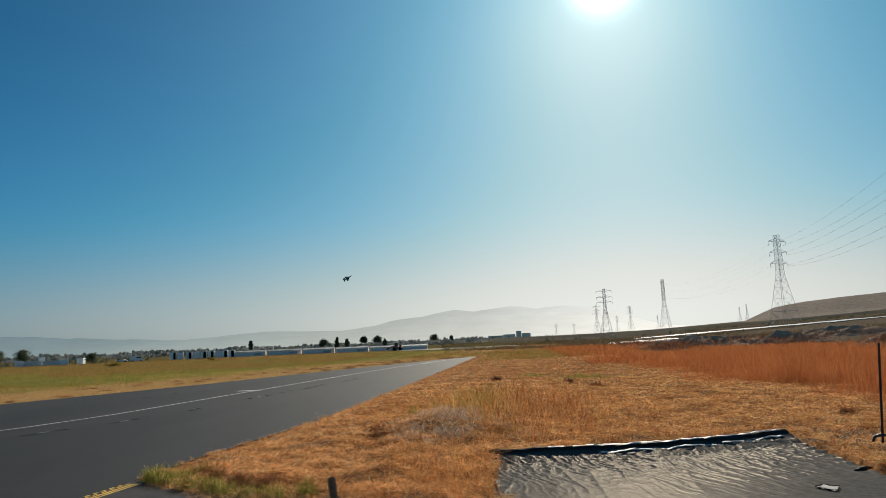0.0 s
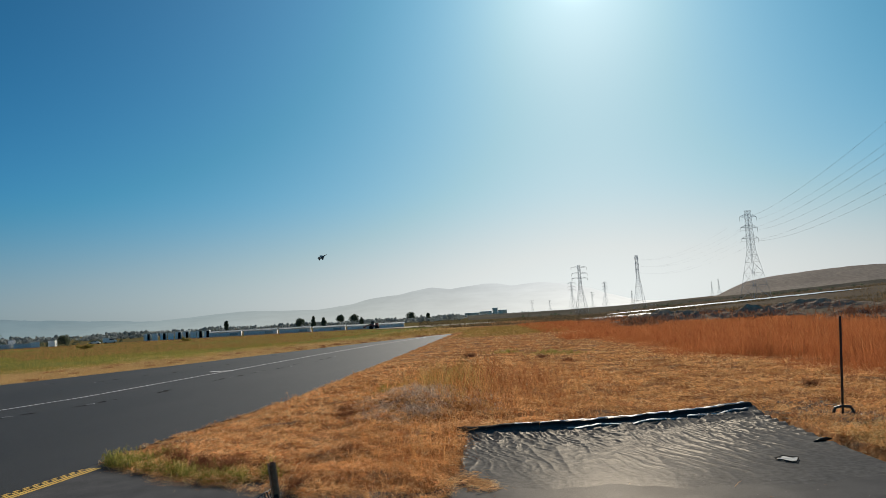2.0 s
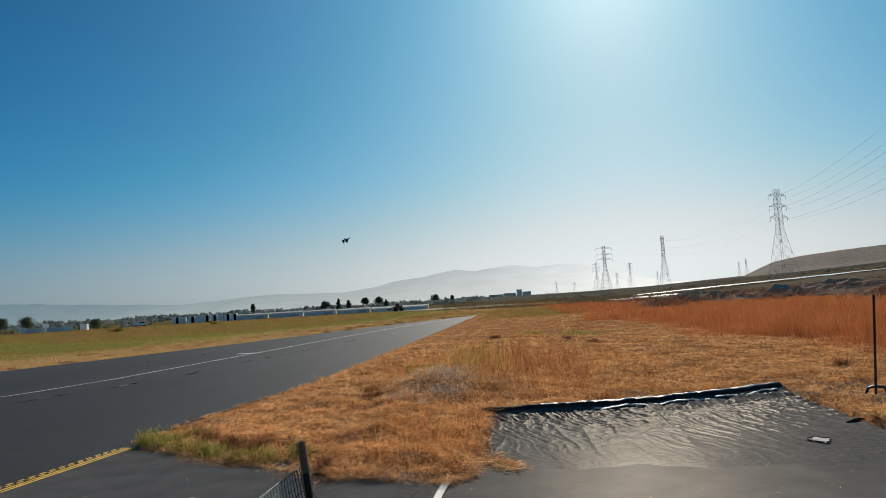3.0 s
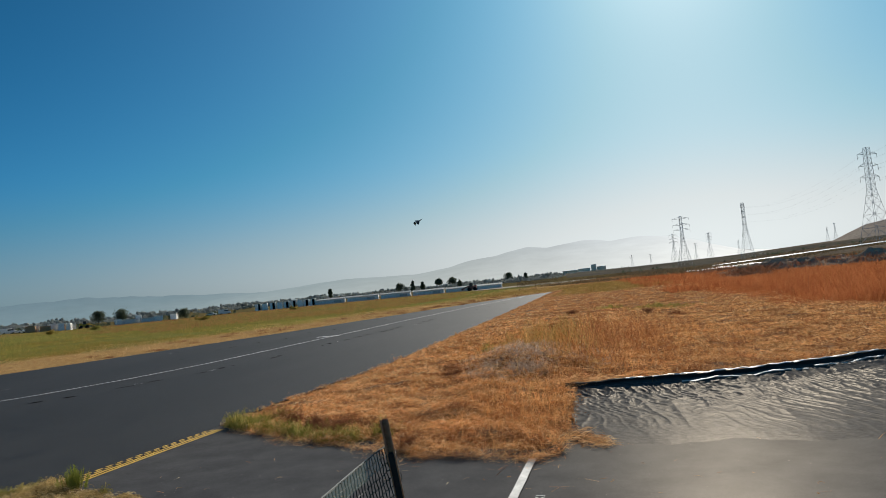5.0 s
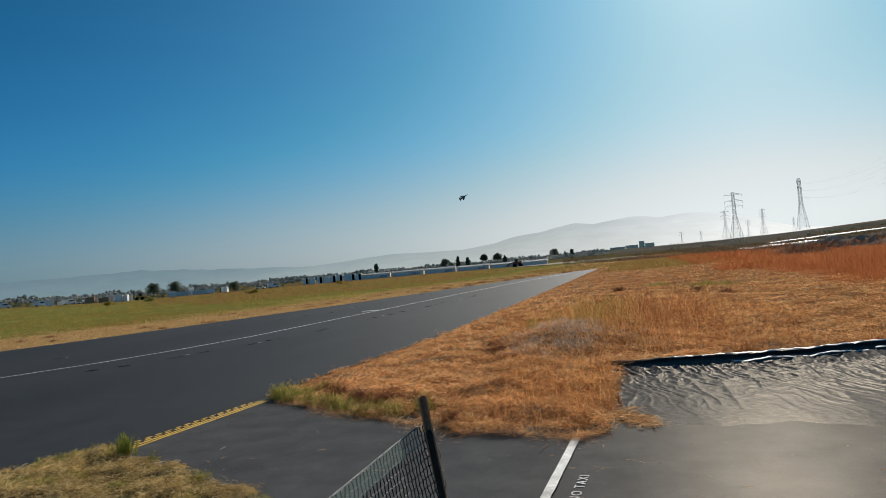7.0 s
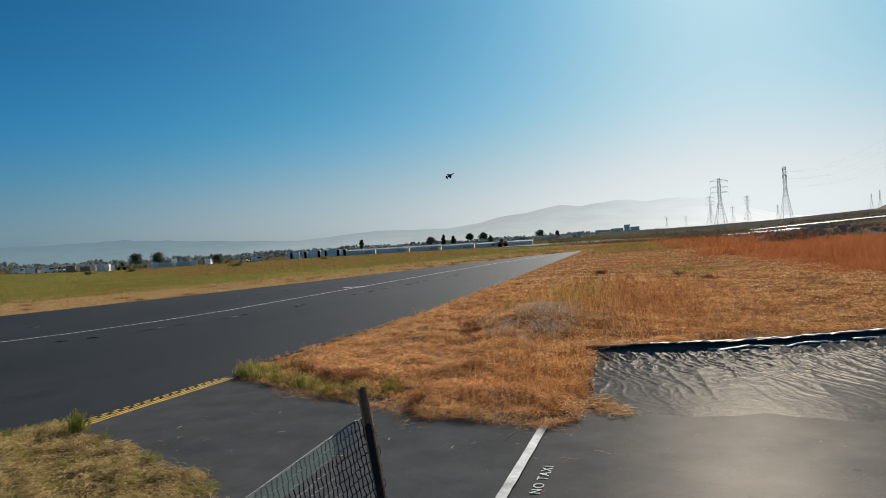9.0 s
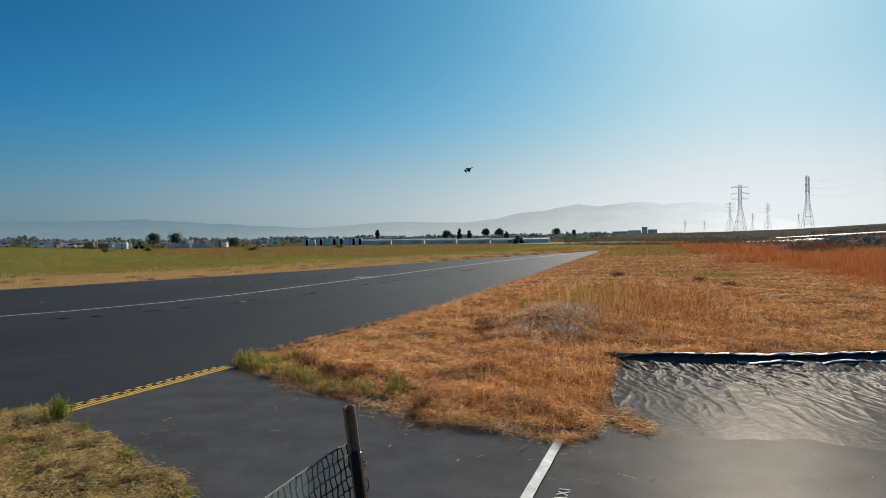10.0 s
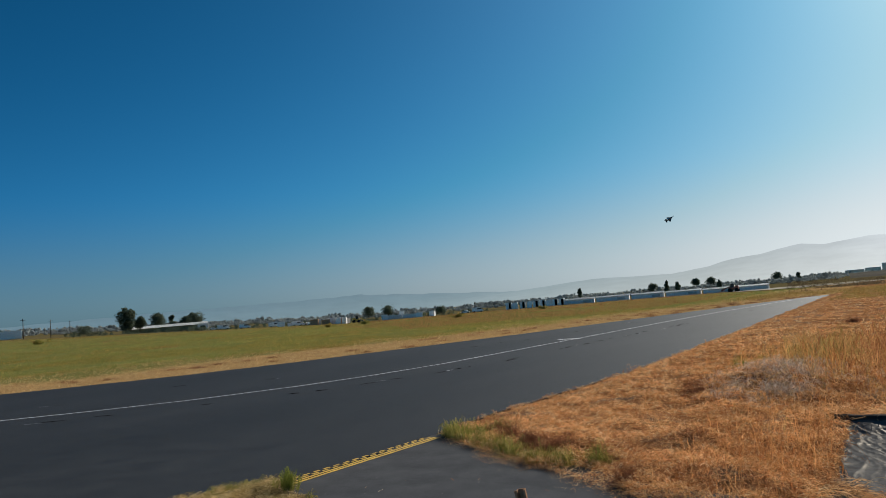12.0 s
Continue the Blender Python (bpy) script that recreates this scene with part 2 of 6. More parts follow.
# ---- paved surfaces ----
def make_asphalt(name, low, high, stretch, relief=0.5):
    m, nodes, links, b = mat(name, 0.85, 0, 0.06)
    big = noise_at(nodes, links, 0.25, 6, stretch)
    col = ramp(nodes, links, big, [(0.3, low), (0.7, high)])
    mid = noise_at(nodes, links, 2.2, 5)
    col = blend(nodes, links, 1.0, col, ramp(nodes, links, mid, [(0.3, (0.80, 0.80, 0.82)), (0.7, (1.2, 1.2, 1.18))]), "MULTIPLY")
    fine = noise_at(nodes, links, 130.0, 2)
    col = blend(nodes, links, 1.0, col, ramp(nodes, links, fine, [(0.3, (0.75, 0.75, 0.75)), (0.75, (1.3, 1.3, 1.3))]), "MULTIPLY")
    links.new(col, b.inputs["Base Color"])
    links.new(ramp(nodes, links, mid, [(0.3, (0.66, 0.66, 0.66)), (0.7, (0.74, 0.74, 0.74))]), b.inputs["Roughness"])
    bump(nodes, links, b, fine, relief, 0.006)
    return m


runway_mat = make_asphalt("worn_runway_asphalt", (0.022, 0.025, 0.029), (0.036, 0.038, 0.041), (1, 0.25, 1))
apron_mat = make_asphalt("apron_asphalt", (0.066, 0.067, 0.071), (0.086, 0.086, 0.088), (1, 1, 1), 0.15)


sheen_over(apron_mat, 0.0100, 0.43, 0.22)


def strip(name, lefts, rights, ys, z, material, thick=0.05):
    """A slab between two edges that run along y, with sides."""
    verts, faces = [], []
    for y in ys:
        l, r = float(lefts(y)), float(rights(y))
        verts += [(l, y, z), (r, y, z), (l, y, z - thick), (r, y, z - thick)]
    for k in range(len(ys) - 1):
        p = 4 * k
        faces += [(p, p + 1, p + 5, p + 4), (p + 1, p + 3, p + 7, p + 5), (p + 2, p, p + 4, p + 6)]
    return link_mesh(name, verts, faces, material)


def ragged(fn, amp, seed):
    return lambda y: fn(y) + amp * float(wave(np.array(y), np.array(seed * 3.0), 0.7, seed))


runway = strip("runway", ragged(left_edge, 0.12, 1), ragged(right_edge, 0.06, 2), np.concatenate([np.arange(-40, 20, 0.25), np.arange(20, 92.1, 0.5)]), 0.0, runway_mat)
tagged(runway, "worn dark grey asphalt model-aircraft runway", "runway", kind="structure")
def apron_reach(x):
    """How far the asphalt runs under the straw and the sheet."""
    return np.where(x < -0.5, np.minimum(lower_edge(x) + 0.35, 9.3), 8.2)


AX = np.concatenate([np.linspace(-5.72, -0.51, 60), np.linspace(-0.49, 4.1, 20)])
apron = link_mesh("apron", [v for x in AX for v in ((x, -14, 0), (x, float(apron_reach(x)), 0), (x, -14, -0.05), (x, float(apron_reach(x)), -0.05))],
                  [f for k in range(0, 4 * len(AX) - 4, 4) for f in ((k, k + 4, k + 5, k + 1), (k + 1, k + 5, k + 7, k + 3), (k + 2, k + 6, k + 4, k))], apron_mat)
apron.location.z = 0.004
tagged(apron, "dark asphalt apron beside the runway", "pavement", kind="structure")

# ---- painted markings ----
white_paint = speckled("worn_white_paint", (0.30, 0.30, 0.29), (0.72, 0.72, 0.70), 3.0, 40, 0.7)
line_paint = speckled("faded_white_paint", (0.22, 0.225, 0.23), (0.52, 0.52, 0.52), 1.2, 30, 0.7)
yellow_paint = speckled("yellow_paint", (0.42, 0.25, 0.03), (0.72, 0.46, 0.06), 4.0, 40, 0.65)
tar = speckled("black_tar", (0.008, 0.008, 0.009), (0.02, 0.02, 0.02), 3.0, 40, 0.9)


def flat_strip(name, pts, width, z, material, parent=None, wander=0.0):
    """A thin painted strip along points (x, y)."""
    verts, faces = [], []
    for k, (x, y) in enumerate(pts):
        x0, y0 = pts[max(k - 1, 0)]
        x1, y1 = pts[min(k + 1, len(pts) - 1)]
        n = Vector((y1 - y0, x0 - x1)).normalized() * width / 2
        a, b = 1 + wander * random.uniform(-1, 1), 1 + wander * random.uniform(-1, 1)
        verts += [(x + n.x * a, y + n.y * a, z), (x - n.x * b, y - n.y * b, z)]
    faces = [(2 * k, 2 * k + 1, 2 * k + 3, 2 * k + 2) for k in range(len(pts) - 1)]
    return link_mesh(name, verts, faces, material, parent)


centre_line = flat_strip("centre_line", [(float(centre(y)), y) for y in np.arange(-30, 78, 0.5)], 0.13, 0.004, line_paint, wander=0.25)
tagged(centre_line, "faded white painted runway centre line", "road marking", kind="structure")
cross_mark = flat_strip("cross_mark", [(-13.1, 31.4), (-12.0, 31.5)], 0.5, 0.007, line_paint, wander=0.3)
tagged(cross_mark, "short faded white cross bar on the runway", "road marking", kind="structure")

hold_line = new("hold_line")
tagged(hold_line, "yellow hold line of two solid and two dashed stripes", "road marking", kind="structure")
H0, H1 = Vector((-5.48, 9.0)), Vector((-5.75, 6.12))
along = (H1 - H0).normalized()
side = Vector((along.y, -along.x))
if side.x > 0:
    side = -side
for k, off in enumerate((0.0, 0.075)):
    a, b = H0 + side * off, H1 + side * off
    flat_strip("solid_stripe", [tuple(a.lerp(b, u)) for u in np.linspace(0, 1, 20)], 0.05, 0.009, yellow_paint, hold_line, 0.2)
for off, s in ((0.15, 0.0), (0.215, 0.08)):
    while s < (H1 - H0).length - 0.2:
        a = H0 + side * off + along * s
        flat_strip("dash", [tuple(a), tuple(a + along * 0.05), tuple(a + along * 0.10)], 0.042, 0.009, yellow_paint, hold_line, 0.2)
        s += 0.165


def apron_x(y):
    return -0.80 - 0.045 * (6.45 - y)


boundary_line = flat_strip("boundary_line", [(apron_x(y), y) for y in np.arange(-6, 6.5, 0.12)], 0.078, 0.009, white_paint, wander=0.05)
tagged(boundary_line, "worn white painted boundary line on the apron", "road marking", kind="structure")
flat_strip("crack", [(apron_x(y) + 0.043 + 0.0025 * math.sin(y * 9) + 0.002 * math.sin(y * 23), y) for y in np.arange(-2, 6.4, 0.06)], 0.007, 0.012, tar, boundary_line, 0.6)

font = bpy.data.curves.new("stencilled_words", "FONT")
font.body, font.size, font.align_x, font.align_y = "NO TAXI", 0.13, "LEFT", "CENTER"
font.space_character, font.extrude = 1.25, 0.0008
font.materials.append(white_paint)
words = new("stencilled_words", font)
words.matrix_world = pose(-0.668, 4.72, 0.010, 0, 0, 90 - 3.5) @ Matrix.Diagonal((0.94, 0.85, 1, 1))
tagged(words, "small white stencilled words on the asphalt", "road marking", kind="structure")

# tar-filled cracks and scars along the runway
scars = new("runway_scars")
tagged(scars, "dark broken crack seal along the runway", "crack seal", kind="structure")
rs = random.Random(5)


def gash(name, x, y, ln, w, material):
    """A short spalled dash along the runway, pointed at both ends and uneven."""
    n = 9
    verts = []
    for k in range(n):
        u = k / (n - 1)
        yy = y + ln * u
        xx = x + float(centre(yy)) + 0.03 * math.sin(u * 5 + y)
        half = w / 2 * (0.12 + math.sin(math.pi * u) ** 0.7)
        verts += [(xx - half * rs.uniform(0.5, 1.3), yy, 0.006), (xx + half * rs.uniform(0.5, 1.3), yy, 0.006)]
    link_mesh(name, verts, [(2 * k, 2 * k + 1, 2 * k + 3, 2 * k + 2) for k in range(n - 1)], material, scars)


for lane, y0, y1, gap in ((2.25, 9.5, 40, 0.75), (2.5, 36, 74, 2.2), (-4.0, 12, 60, 2.6), (-3.1, 24, 60, 4.0), (-6.4, 16, 60, 6.0)):
    y = y0
    while y < y1:
        ln = rs.uniform(0.14, 0.42) * (1 + y / 50)
        x = lane + rs.uniform(-0.12, 0.12)
        gash("scar", x, y, ln, rs.uniform(0.07, 0.22), tar)
        if rs.random() < 0.5:
            gash("pale_scar", x + rs.uniform(-0.2, 0.2), y + ln * rs.uniform(-1.2, 1.2), ln * rs.uniform(0.4, 1.0), rs.uniform(0.03, 0.07), line_paint)
        y += ln + gap * rs.choice((0.3, 0.6, 1.2, 2.0, 4.0))

# ---- distance: mountains, hill, levee, ponds ----
def spot(az, d, up=0.0):
    a = radians(az)
    x, y = -math.sin(a) * d, math.cos(a) * d
    return Vector((x, y, float(land(x, y)) + up))


def backdrop_mat(name, base, share):
    """Distant hills with bright haze painted in as emission, paler towards the sun."""
    m, nodes, links, b = mat(name, 1.0, 0, 0.0)
    n = noise_at(nodes, links, 0.004, 6)
    links.new(ramp(nodes, links, n, [(0.3, base), (0.7, tuple(min(1, c * 1.25) for c in base))]), b.inputs["Base Color"])
    geo = nodes.new("ShaderNodeNewGeometry")
    sep = nodes.new("ShaderNodeSeparateXYZ")
    links.new(geo.outputs["Position"], sep.inputs["Vector"])
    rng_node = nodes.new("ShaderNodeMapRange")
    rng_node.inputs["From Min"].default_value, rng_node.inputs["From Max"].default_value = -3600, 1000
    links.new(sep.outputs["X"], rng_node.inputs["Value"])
    # painted airlight: glow colour brightens across the range towards the sun
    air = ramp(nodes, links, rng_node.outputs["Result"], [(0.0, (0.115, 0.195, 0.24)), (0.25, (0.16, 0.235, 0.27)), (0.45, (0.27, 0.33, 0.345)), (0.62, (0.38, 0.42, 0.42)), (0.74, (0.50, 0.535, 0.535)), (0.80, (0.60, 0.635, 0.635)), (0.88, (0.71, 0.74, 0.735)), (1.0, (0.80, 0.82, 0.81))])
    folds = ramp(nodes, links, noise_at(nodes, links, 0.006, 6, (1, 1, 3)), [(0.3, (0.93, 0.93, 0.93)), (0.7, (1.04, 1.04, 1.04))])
    # glow painted lighter at the foot for thicker haze
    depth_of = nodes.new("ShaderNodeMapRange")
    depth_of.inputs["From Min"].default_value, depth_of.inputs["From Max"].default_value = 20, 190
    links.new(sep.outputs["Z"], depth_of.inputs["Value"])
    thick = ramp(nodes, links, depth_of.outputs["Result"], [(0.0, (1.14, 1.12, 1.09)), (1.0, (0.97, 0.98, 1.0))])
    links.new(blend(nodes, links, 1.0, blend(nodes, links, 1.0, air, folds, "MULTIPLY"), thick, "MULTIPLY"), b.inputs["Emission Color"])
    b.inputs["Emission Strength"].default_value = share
    return m


def ridge(name, profile, d, depth, material, rough, seed, label):
    """A range of hills: a heightfield whose crest follows heading and height in degrees, with spurs and gullies."""
    az = np.arange(profile[0][0], profile[-1][0], -0.25)
    el = np.interp(-az, [-p[0] for p in profile], [p[1] for p in profile])
    rows = np.linspace(0, 1, 14)
    verts = []
    for u in rows:
        dd = d - depth * (1 - u)
        top = np.tan(np.radians(el + rough * (wave(az, az * 0, 1.1, seed) * 0.6 + wave(az, az * 0, 0.45, seed + 1) * 0.4))) * d + 1.7
        rise = u ** 1.25 * (1 + 0.16 * wave(az, np.full_like(az, u * 6), 1.4, seed + 2) * (1 - u))
        x, y = -np.sin(np.radians(az)) * dd, np.cos(np.radians(az)) * dd
        verts += list(np.stack([x, y, np.maximum(top * rise, -2.0) + (u == 0) * -6], -1))
    n = len(az)
    faces = [(r * n + k, r * n + k + 1, (r + 1) * n + k + 1, (r + 1) * n + k) for r in range(len(rows) - 1) for k in range(n - 1)]
    ob = link_mesh(name, verts, faces, material, smooth_faces=True)
    return tagged(ob, label, "backdrop", kind="structure")


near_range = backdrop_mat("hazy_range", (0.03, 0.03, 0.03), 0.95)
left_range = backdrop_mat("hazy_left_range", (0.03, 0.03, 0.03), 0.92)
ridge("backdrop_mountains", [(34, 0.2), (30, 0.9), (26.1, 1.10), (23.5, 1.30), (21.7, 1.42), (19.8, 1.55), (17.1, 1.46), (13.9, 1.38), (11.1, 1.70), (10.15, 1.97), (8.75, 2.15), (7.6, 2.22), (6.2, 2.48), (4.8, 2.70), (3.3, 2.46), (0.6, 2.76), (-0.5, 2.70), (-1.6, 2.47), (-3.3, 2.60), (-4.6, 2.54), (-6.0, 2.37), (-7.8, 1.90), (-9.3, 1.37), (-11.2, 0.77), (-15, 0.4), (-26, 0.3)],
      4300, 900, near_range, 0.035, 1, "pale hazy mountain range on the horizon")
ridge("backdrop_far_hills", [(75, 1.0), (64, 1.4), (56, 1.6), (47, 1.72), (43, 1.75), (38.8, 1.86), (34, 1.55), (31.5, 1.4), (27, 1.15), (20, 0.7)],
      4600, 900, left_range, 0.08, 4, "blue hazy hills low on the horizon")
hill_mat = speckled("dry_landfill_slope", (0.22, 0.19, 0.165), (0.32, 0.28, 0.24), 0.01, 0.2, 0.95)
ridge("backdrop_landfill_hill", [(-15.5, 0.3), (-17.2, 0.7), (-18.1, 1.1), (-19.3, 1.60), (-21.2, 1.88), (-23.5, 2.05), (-26.0, 2.19), (-27.4, 2.2), (-30, 2.1), (-34, 1.8), (-44, 0.9)],
      1050, 330, hill_mat, 0.015, 6, "smooth grey-brown landfill hill")
levee_mat = speckled("levee_soil", (0.085, 0.078, 0.065), (0.14, 0.125, 0.10), 0.02, 0.3, 0.95)
ridge("backdrop_levee", [(2, 0.26), (-5, 0.28), (-11.6, 0.42), (-17.7, 0.58), (-23.4, 0.86), (-27.5, 1.12), (-40, 1.5)], 640, 90, levee_mat, 0.02, 8, "dark low levee beyond the ponds")

pond_mat, pn, pl, pb = mat("bright_shallow_water", 0.16, 0, 0.6)
pb.inputs["Base Color"].default_value = (0.42, 0.43, 0.43, 1)
bump(pn, pl, pb, noise_at(pn, pl, 0.8, 4), 0.15, 0.1)


def pond(label, az0, az1, near, far_d, seed, name="water", material=None, up=0.25):
    az = np.arange(az0, az1, -0.2)
    verts, faces = [], []
    for k, a in enumerate(az):
        u = k / (len(az) - 1)
        taper = min(1, 4 * u, 6 * (1 - u)) ** 0.6
        mid, half = (near + far_d) / 2, (far_d - near) / 2 * taper
        w = 0.35 * half * float(wave(np.array(a), np.array(0.0), 0.8, seed))
        for q in range(6):
            dd = mid - half + w + (2 * half) * q / 5
            verts.append(spot(a, dd, up))
    n = 6
    faces = [(k * n + q, k * n + q + 1, (k + 1) * n + q + 1, (k + 1) * n + q) for k in range(len(az) - 1) for q in range(n - 1)]
    return tagged(link_mesh(name, verts, faces, material or pond_mat), label, "water" if name == "water" else "track", kind="structure")


pond("bright salt pond reflecting the sky", -9.0, -27, 252, 335, 1)
pond("narrow pale salt channel", -7.0, -13, 150, 185, 2)
pale_soil = speckled("pale_dry_soil", (0.30, 0.26, 0.20), (0.46, 0.41, 0.33), 0.05, 0.6, 0.95)
pond("pale dirt track across the field", 9.6, -0.6, 205, 275, 5, "dirt_track", pale_soil, 0.16)

# ---- heaps of soil beyond the reeds ----
heap_mat = speckled("dark_dug_soil", (0.25, 0.19, 0.14), (0.45, 0.36, 0.27), 0.8, 5.0, 0.95, bump_by=0.8)


def heap(az, d, w, depth, h, seed, label):
    c = spot(az, d)
    verts, faces, n = [], [], 26
    g = np.linspace(-1, 1, n)
    for v in g:
        for u in g:
            r = math.hypot(u, v)
            k = max(0.0, 1 - r) ** 0.75
            bumps = 1 + 0.35 * float(wave(np.array(u * w), np.array(v * depth), 2.2, seed)) + 0.22 * float(wave(np.array(u * w), np.array(v * depth), 0.8, seed + 3))
            x, y = c.x + u * w / 2, c.y + v * depth / 2
            verts.append((x, y, float(land(x, y)) - 0.1 + 0.72 * h * k * bumps))
    faces = [(r * n + q, r * n + q + 1, (r + 1) * n + q + 1, (r + 1) * n + q) for r in range(n - 1) for q in range(n - 1)]
    ob = link_mesh("soil_heap", verts, faces, heap_mat)
    return tagged(ob, label, "soil heap", group="dug soil heaps")


heap(-13.6, 88, 16, 10, 1.9, 1, "dark heap of dug soil and brush")
heap(-11.5, 74, 7, 6, 0.9, 2, "low rubble heap beside the reeds")
heap(-16.5, 95, 14, 9, 1.5, 3, "dark heap of dug soil and brush")
heap(-19.8, 84, 12, 8, 1.8, 4, "brown soil heap with dead brush")
heap(-23.4, 120, 22, 10, 2.0, 5, "grey soil bank behind the reeds")
heap(-26.6, 70, 8, 6, 1.2, 6, "grey soil heap with rubble")
heap(-9.4, 110, 10, 7, 0.9, 7, "low rubble heap beside the reeds")


# ---- pylons and cables ----
steel = speckled("galvanised_steel", (0.36, 0.37, 0.38), (0.52, 0.53, 0.54), 0.3, 3.0, 0.6, 0.1)
porcelain = speckled("dark_insulator", (0.05, 0.045, 0.04), (0.10, 0.09, 0.08), 1.0, 6.0, 0.4)
cable_mat = speckled("grey_cable", (0.16, 0.17, 0.18), (0.24, 0.25, 0.26), 0.2, 2.0, 0.95)


def bars(name, segments, r, material, parent):
    """Square bars between pairs of points, one mesh."""
    verts, faces = [], []
    for a, b in segments:
        a, b = Vector(a), Vector(b)
        z = (b - a).normalized()
        x = z.orthogonal().normalized() * r
        y = z.cross(x)
        k = len(verts)
        verts += [a + x + y, a - x + y, a - x - y, a + x - y, b + x + y, b - x + y, b - x - y, b + x - y]
        faces += [(k, k + 1, k + 5, k + 4), (k + 1, k + 2, k + 6, k + 5), (k + 2, k + 3, k + 7, k + 6), (k + 3, k, k + 4, k + 7), (k + 3, k + 2, k + 1, k), (k + 4, k + 5, k + 6, k + 7)]
    return link_mesh(name, verts, faces, material, parent)


def pylon(h, base, waist, arm, levels, thick, label):
    """A lattice tower: four legs that close in at the waist, braced faces, cross arms with insulators."""
    t = new("pylon")
    tagged(t, label, "pylon", group="power line pylons")
    zw = h * 0.56

    def half(z):
        return base + (waist - base) * min(1, z / zw) if z < zw else waist * (1 - 0.25 * (z - zw) / (h - zw))

    corners = ((1, 1), (-1, 1), (-1, -1), (1, -1))
    zs = [0, h * 0.16, h * 0.30, h * 0.42, h * 0.50, zw] + list(np.linspace(zw, h, 9)[1:])
    for cx, cy in corners:
        bars("leg", [((cx * half(a), cy * half(a), a), (cx * half(b), cy * half(b), b)) for a, b in zip(zs, zs[1:])], thick, steel, t)
    for k in range(4):
        (ax, ay), (bx, by) = corners[k], corners[(k + 1) % 4]
        seg = []
        for a, b in zip(zs, zs[1:]):
            pa, pb = half(a), half(b)
            seg += [((ax * pa, ay * pa, a), (bx * pb, by * pb, b)), ((bx * pa, by * pa, a), (ax * pb, ay * pb, b)), ((ax * pb, ay * pb, b), (bx * pb, by * pb, b))]
        bars("bracing", seg, thick * 0.55, steel, t)
    for z in levels:
        w = half(z)
        for s in (1, -1):
            tip = (s * arm, 0, z + 0.2)
            seg = [((s * w, w, z), tip), ((s * w, -w, z), tip), ((s * w, w, z + h * 0.035), tip), ((s * w, -w, z + h * 0.035), tip),
                   ((s * (w + arm) / 2, w / 2, z), (s * (w + arm) / 2, -w / 2, z))]
            a = bars("cross_arm", seg, thick * 0.7, steel, t)
            bars("insulator", [((s * arm, 0, z + 0.1), (s * arm, 0, z - h * 0.045))], thick * 0.9, porcelain, a)
    return t


def stand(t, az, d, turn):
    p = spot(az, d, -0.3)
    t.matrix_world = pose(p.x, p.y, p.z, 0, 0, turn)
    return t


p1 = stand(pylon(40, 4.6, 1.1, 6.6, (29, 33, 38), 0.065, "grey lattice steel pylon with wide cross arms"), -7.1, 590, 10)
p2 = stand(pylon(41, 4.0, 1.1, 4.6, (30, 34.5, 39), 0.06, "slim grey lattice steel pylon seen side on"), -11.58, 560, 62)
p3 = stand(pylon(41, 4.8, 1.25, 4.6, (28, 33, 38), 0.055, "tall grey lattice steel pylon by the pond"), -19.92, 352, 20)
for az, d, s in ((-6.4, 1000, 1.0), (-7.95, 1500, 0.9), (-8.98, 1050, 0.95), (-16.9, 1900, 0.9), (-17.4, 1800, 1.0), (-3.2, 1900, 0.8), (-4.6, 2100, 0.8), (-11.0, 1900, 0.9)):
    m = copy_thing(p1, Matrix())
    p = spot(az, d, -0.3)
    m.matrix_world = Matrix.Translation(p) @ Matrix.Rotation(radians(az * 7), 4, "Z") @ Matrix.Diagonal((s, s, s, 1))
    tagged(m, "distant hazy lattice steel pylon")


def cable(a, b, sag, r, name="power_cable"):
    cu = bpy.data.curves.new(name, "CURVE")
    cu.dimensions, cu.bevel_depth, cu.bevel_resolution = "3D", r, 0
    sp = cu.splines.new("POLY")
    n = 24
    sp.points.add(n)
    for k in range(n + 1):
        u = k / n
        q = Vector(a).lerp(Vector(b), u)
        sp.points[k].co = (q.x, q.y, q.z - sag * 4 * u * (1 - u), 1)
    cu.materials.append(cable_mat)
    return tagged(new(name, cu), "thin grey overhead power cable", "power cable", group="power line cables")


P3, P2, P1 = spot(-19.92, 352), spot(-11.58, 560), spot(-7.1, 590)
for s in (-4.4, 4.4):
    for z in (26.5, 31.5, 36.5):
        a = P3 + Vector((s * math.cos(radians(20)), s * math.sin(radians(20)), z))
        cable(a, a + Vector((-78, -345, -2 + 0.3 * s)), 7.0, 0.02)
        cable(a, P2 + Vector((s * math.cos(radians(62)), s * math.sin(radians(62)), z + 1)), 6.0, 0.012)

# ---- small builders ----
def part(name, bm, material, parent=None, label="", smooth_faces=False):
    me = bpy.data.meshes.new(name)
    bm.to_mesh(me)
    bm.free()
    me.materials.append(material)
    if smooth_faces:
        me.polygons.foreach_set("use_smooth", [True] * len(me.polygons))
    ob = new(name, me)
    ob.parent = parent
    return tagged(ob, label)


def box(bm, sx, sy, sz, at=(0, 0, 0), bevel=0.0, rot=None):
    m = Matrix.Translation(at) @ (rot or Matrix()) @ Matrix.Diagonal((sx, sy, sz, 1))
    got = bmesh.ops.create_cube(bm, size=1.0, matrix=m)
    if bevel:
        edges = {e for v in got["verts"] for e in v.link_edges}
        bmesh.ops.bevel(bm, geom=list(edges), offset=bevel, segments=1, affect="EDGES")
    return bm


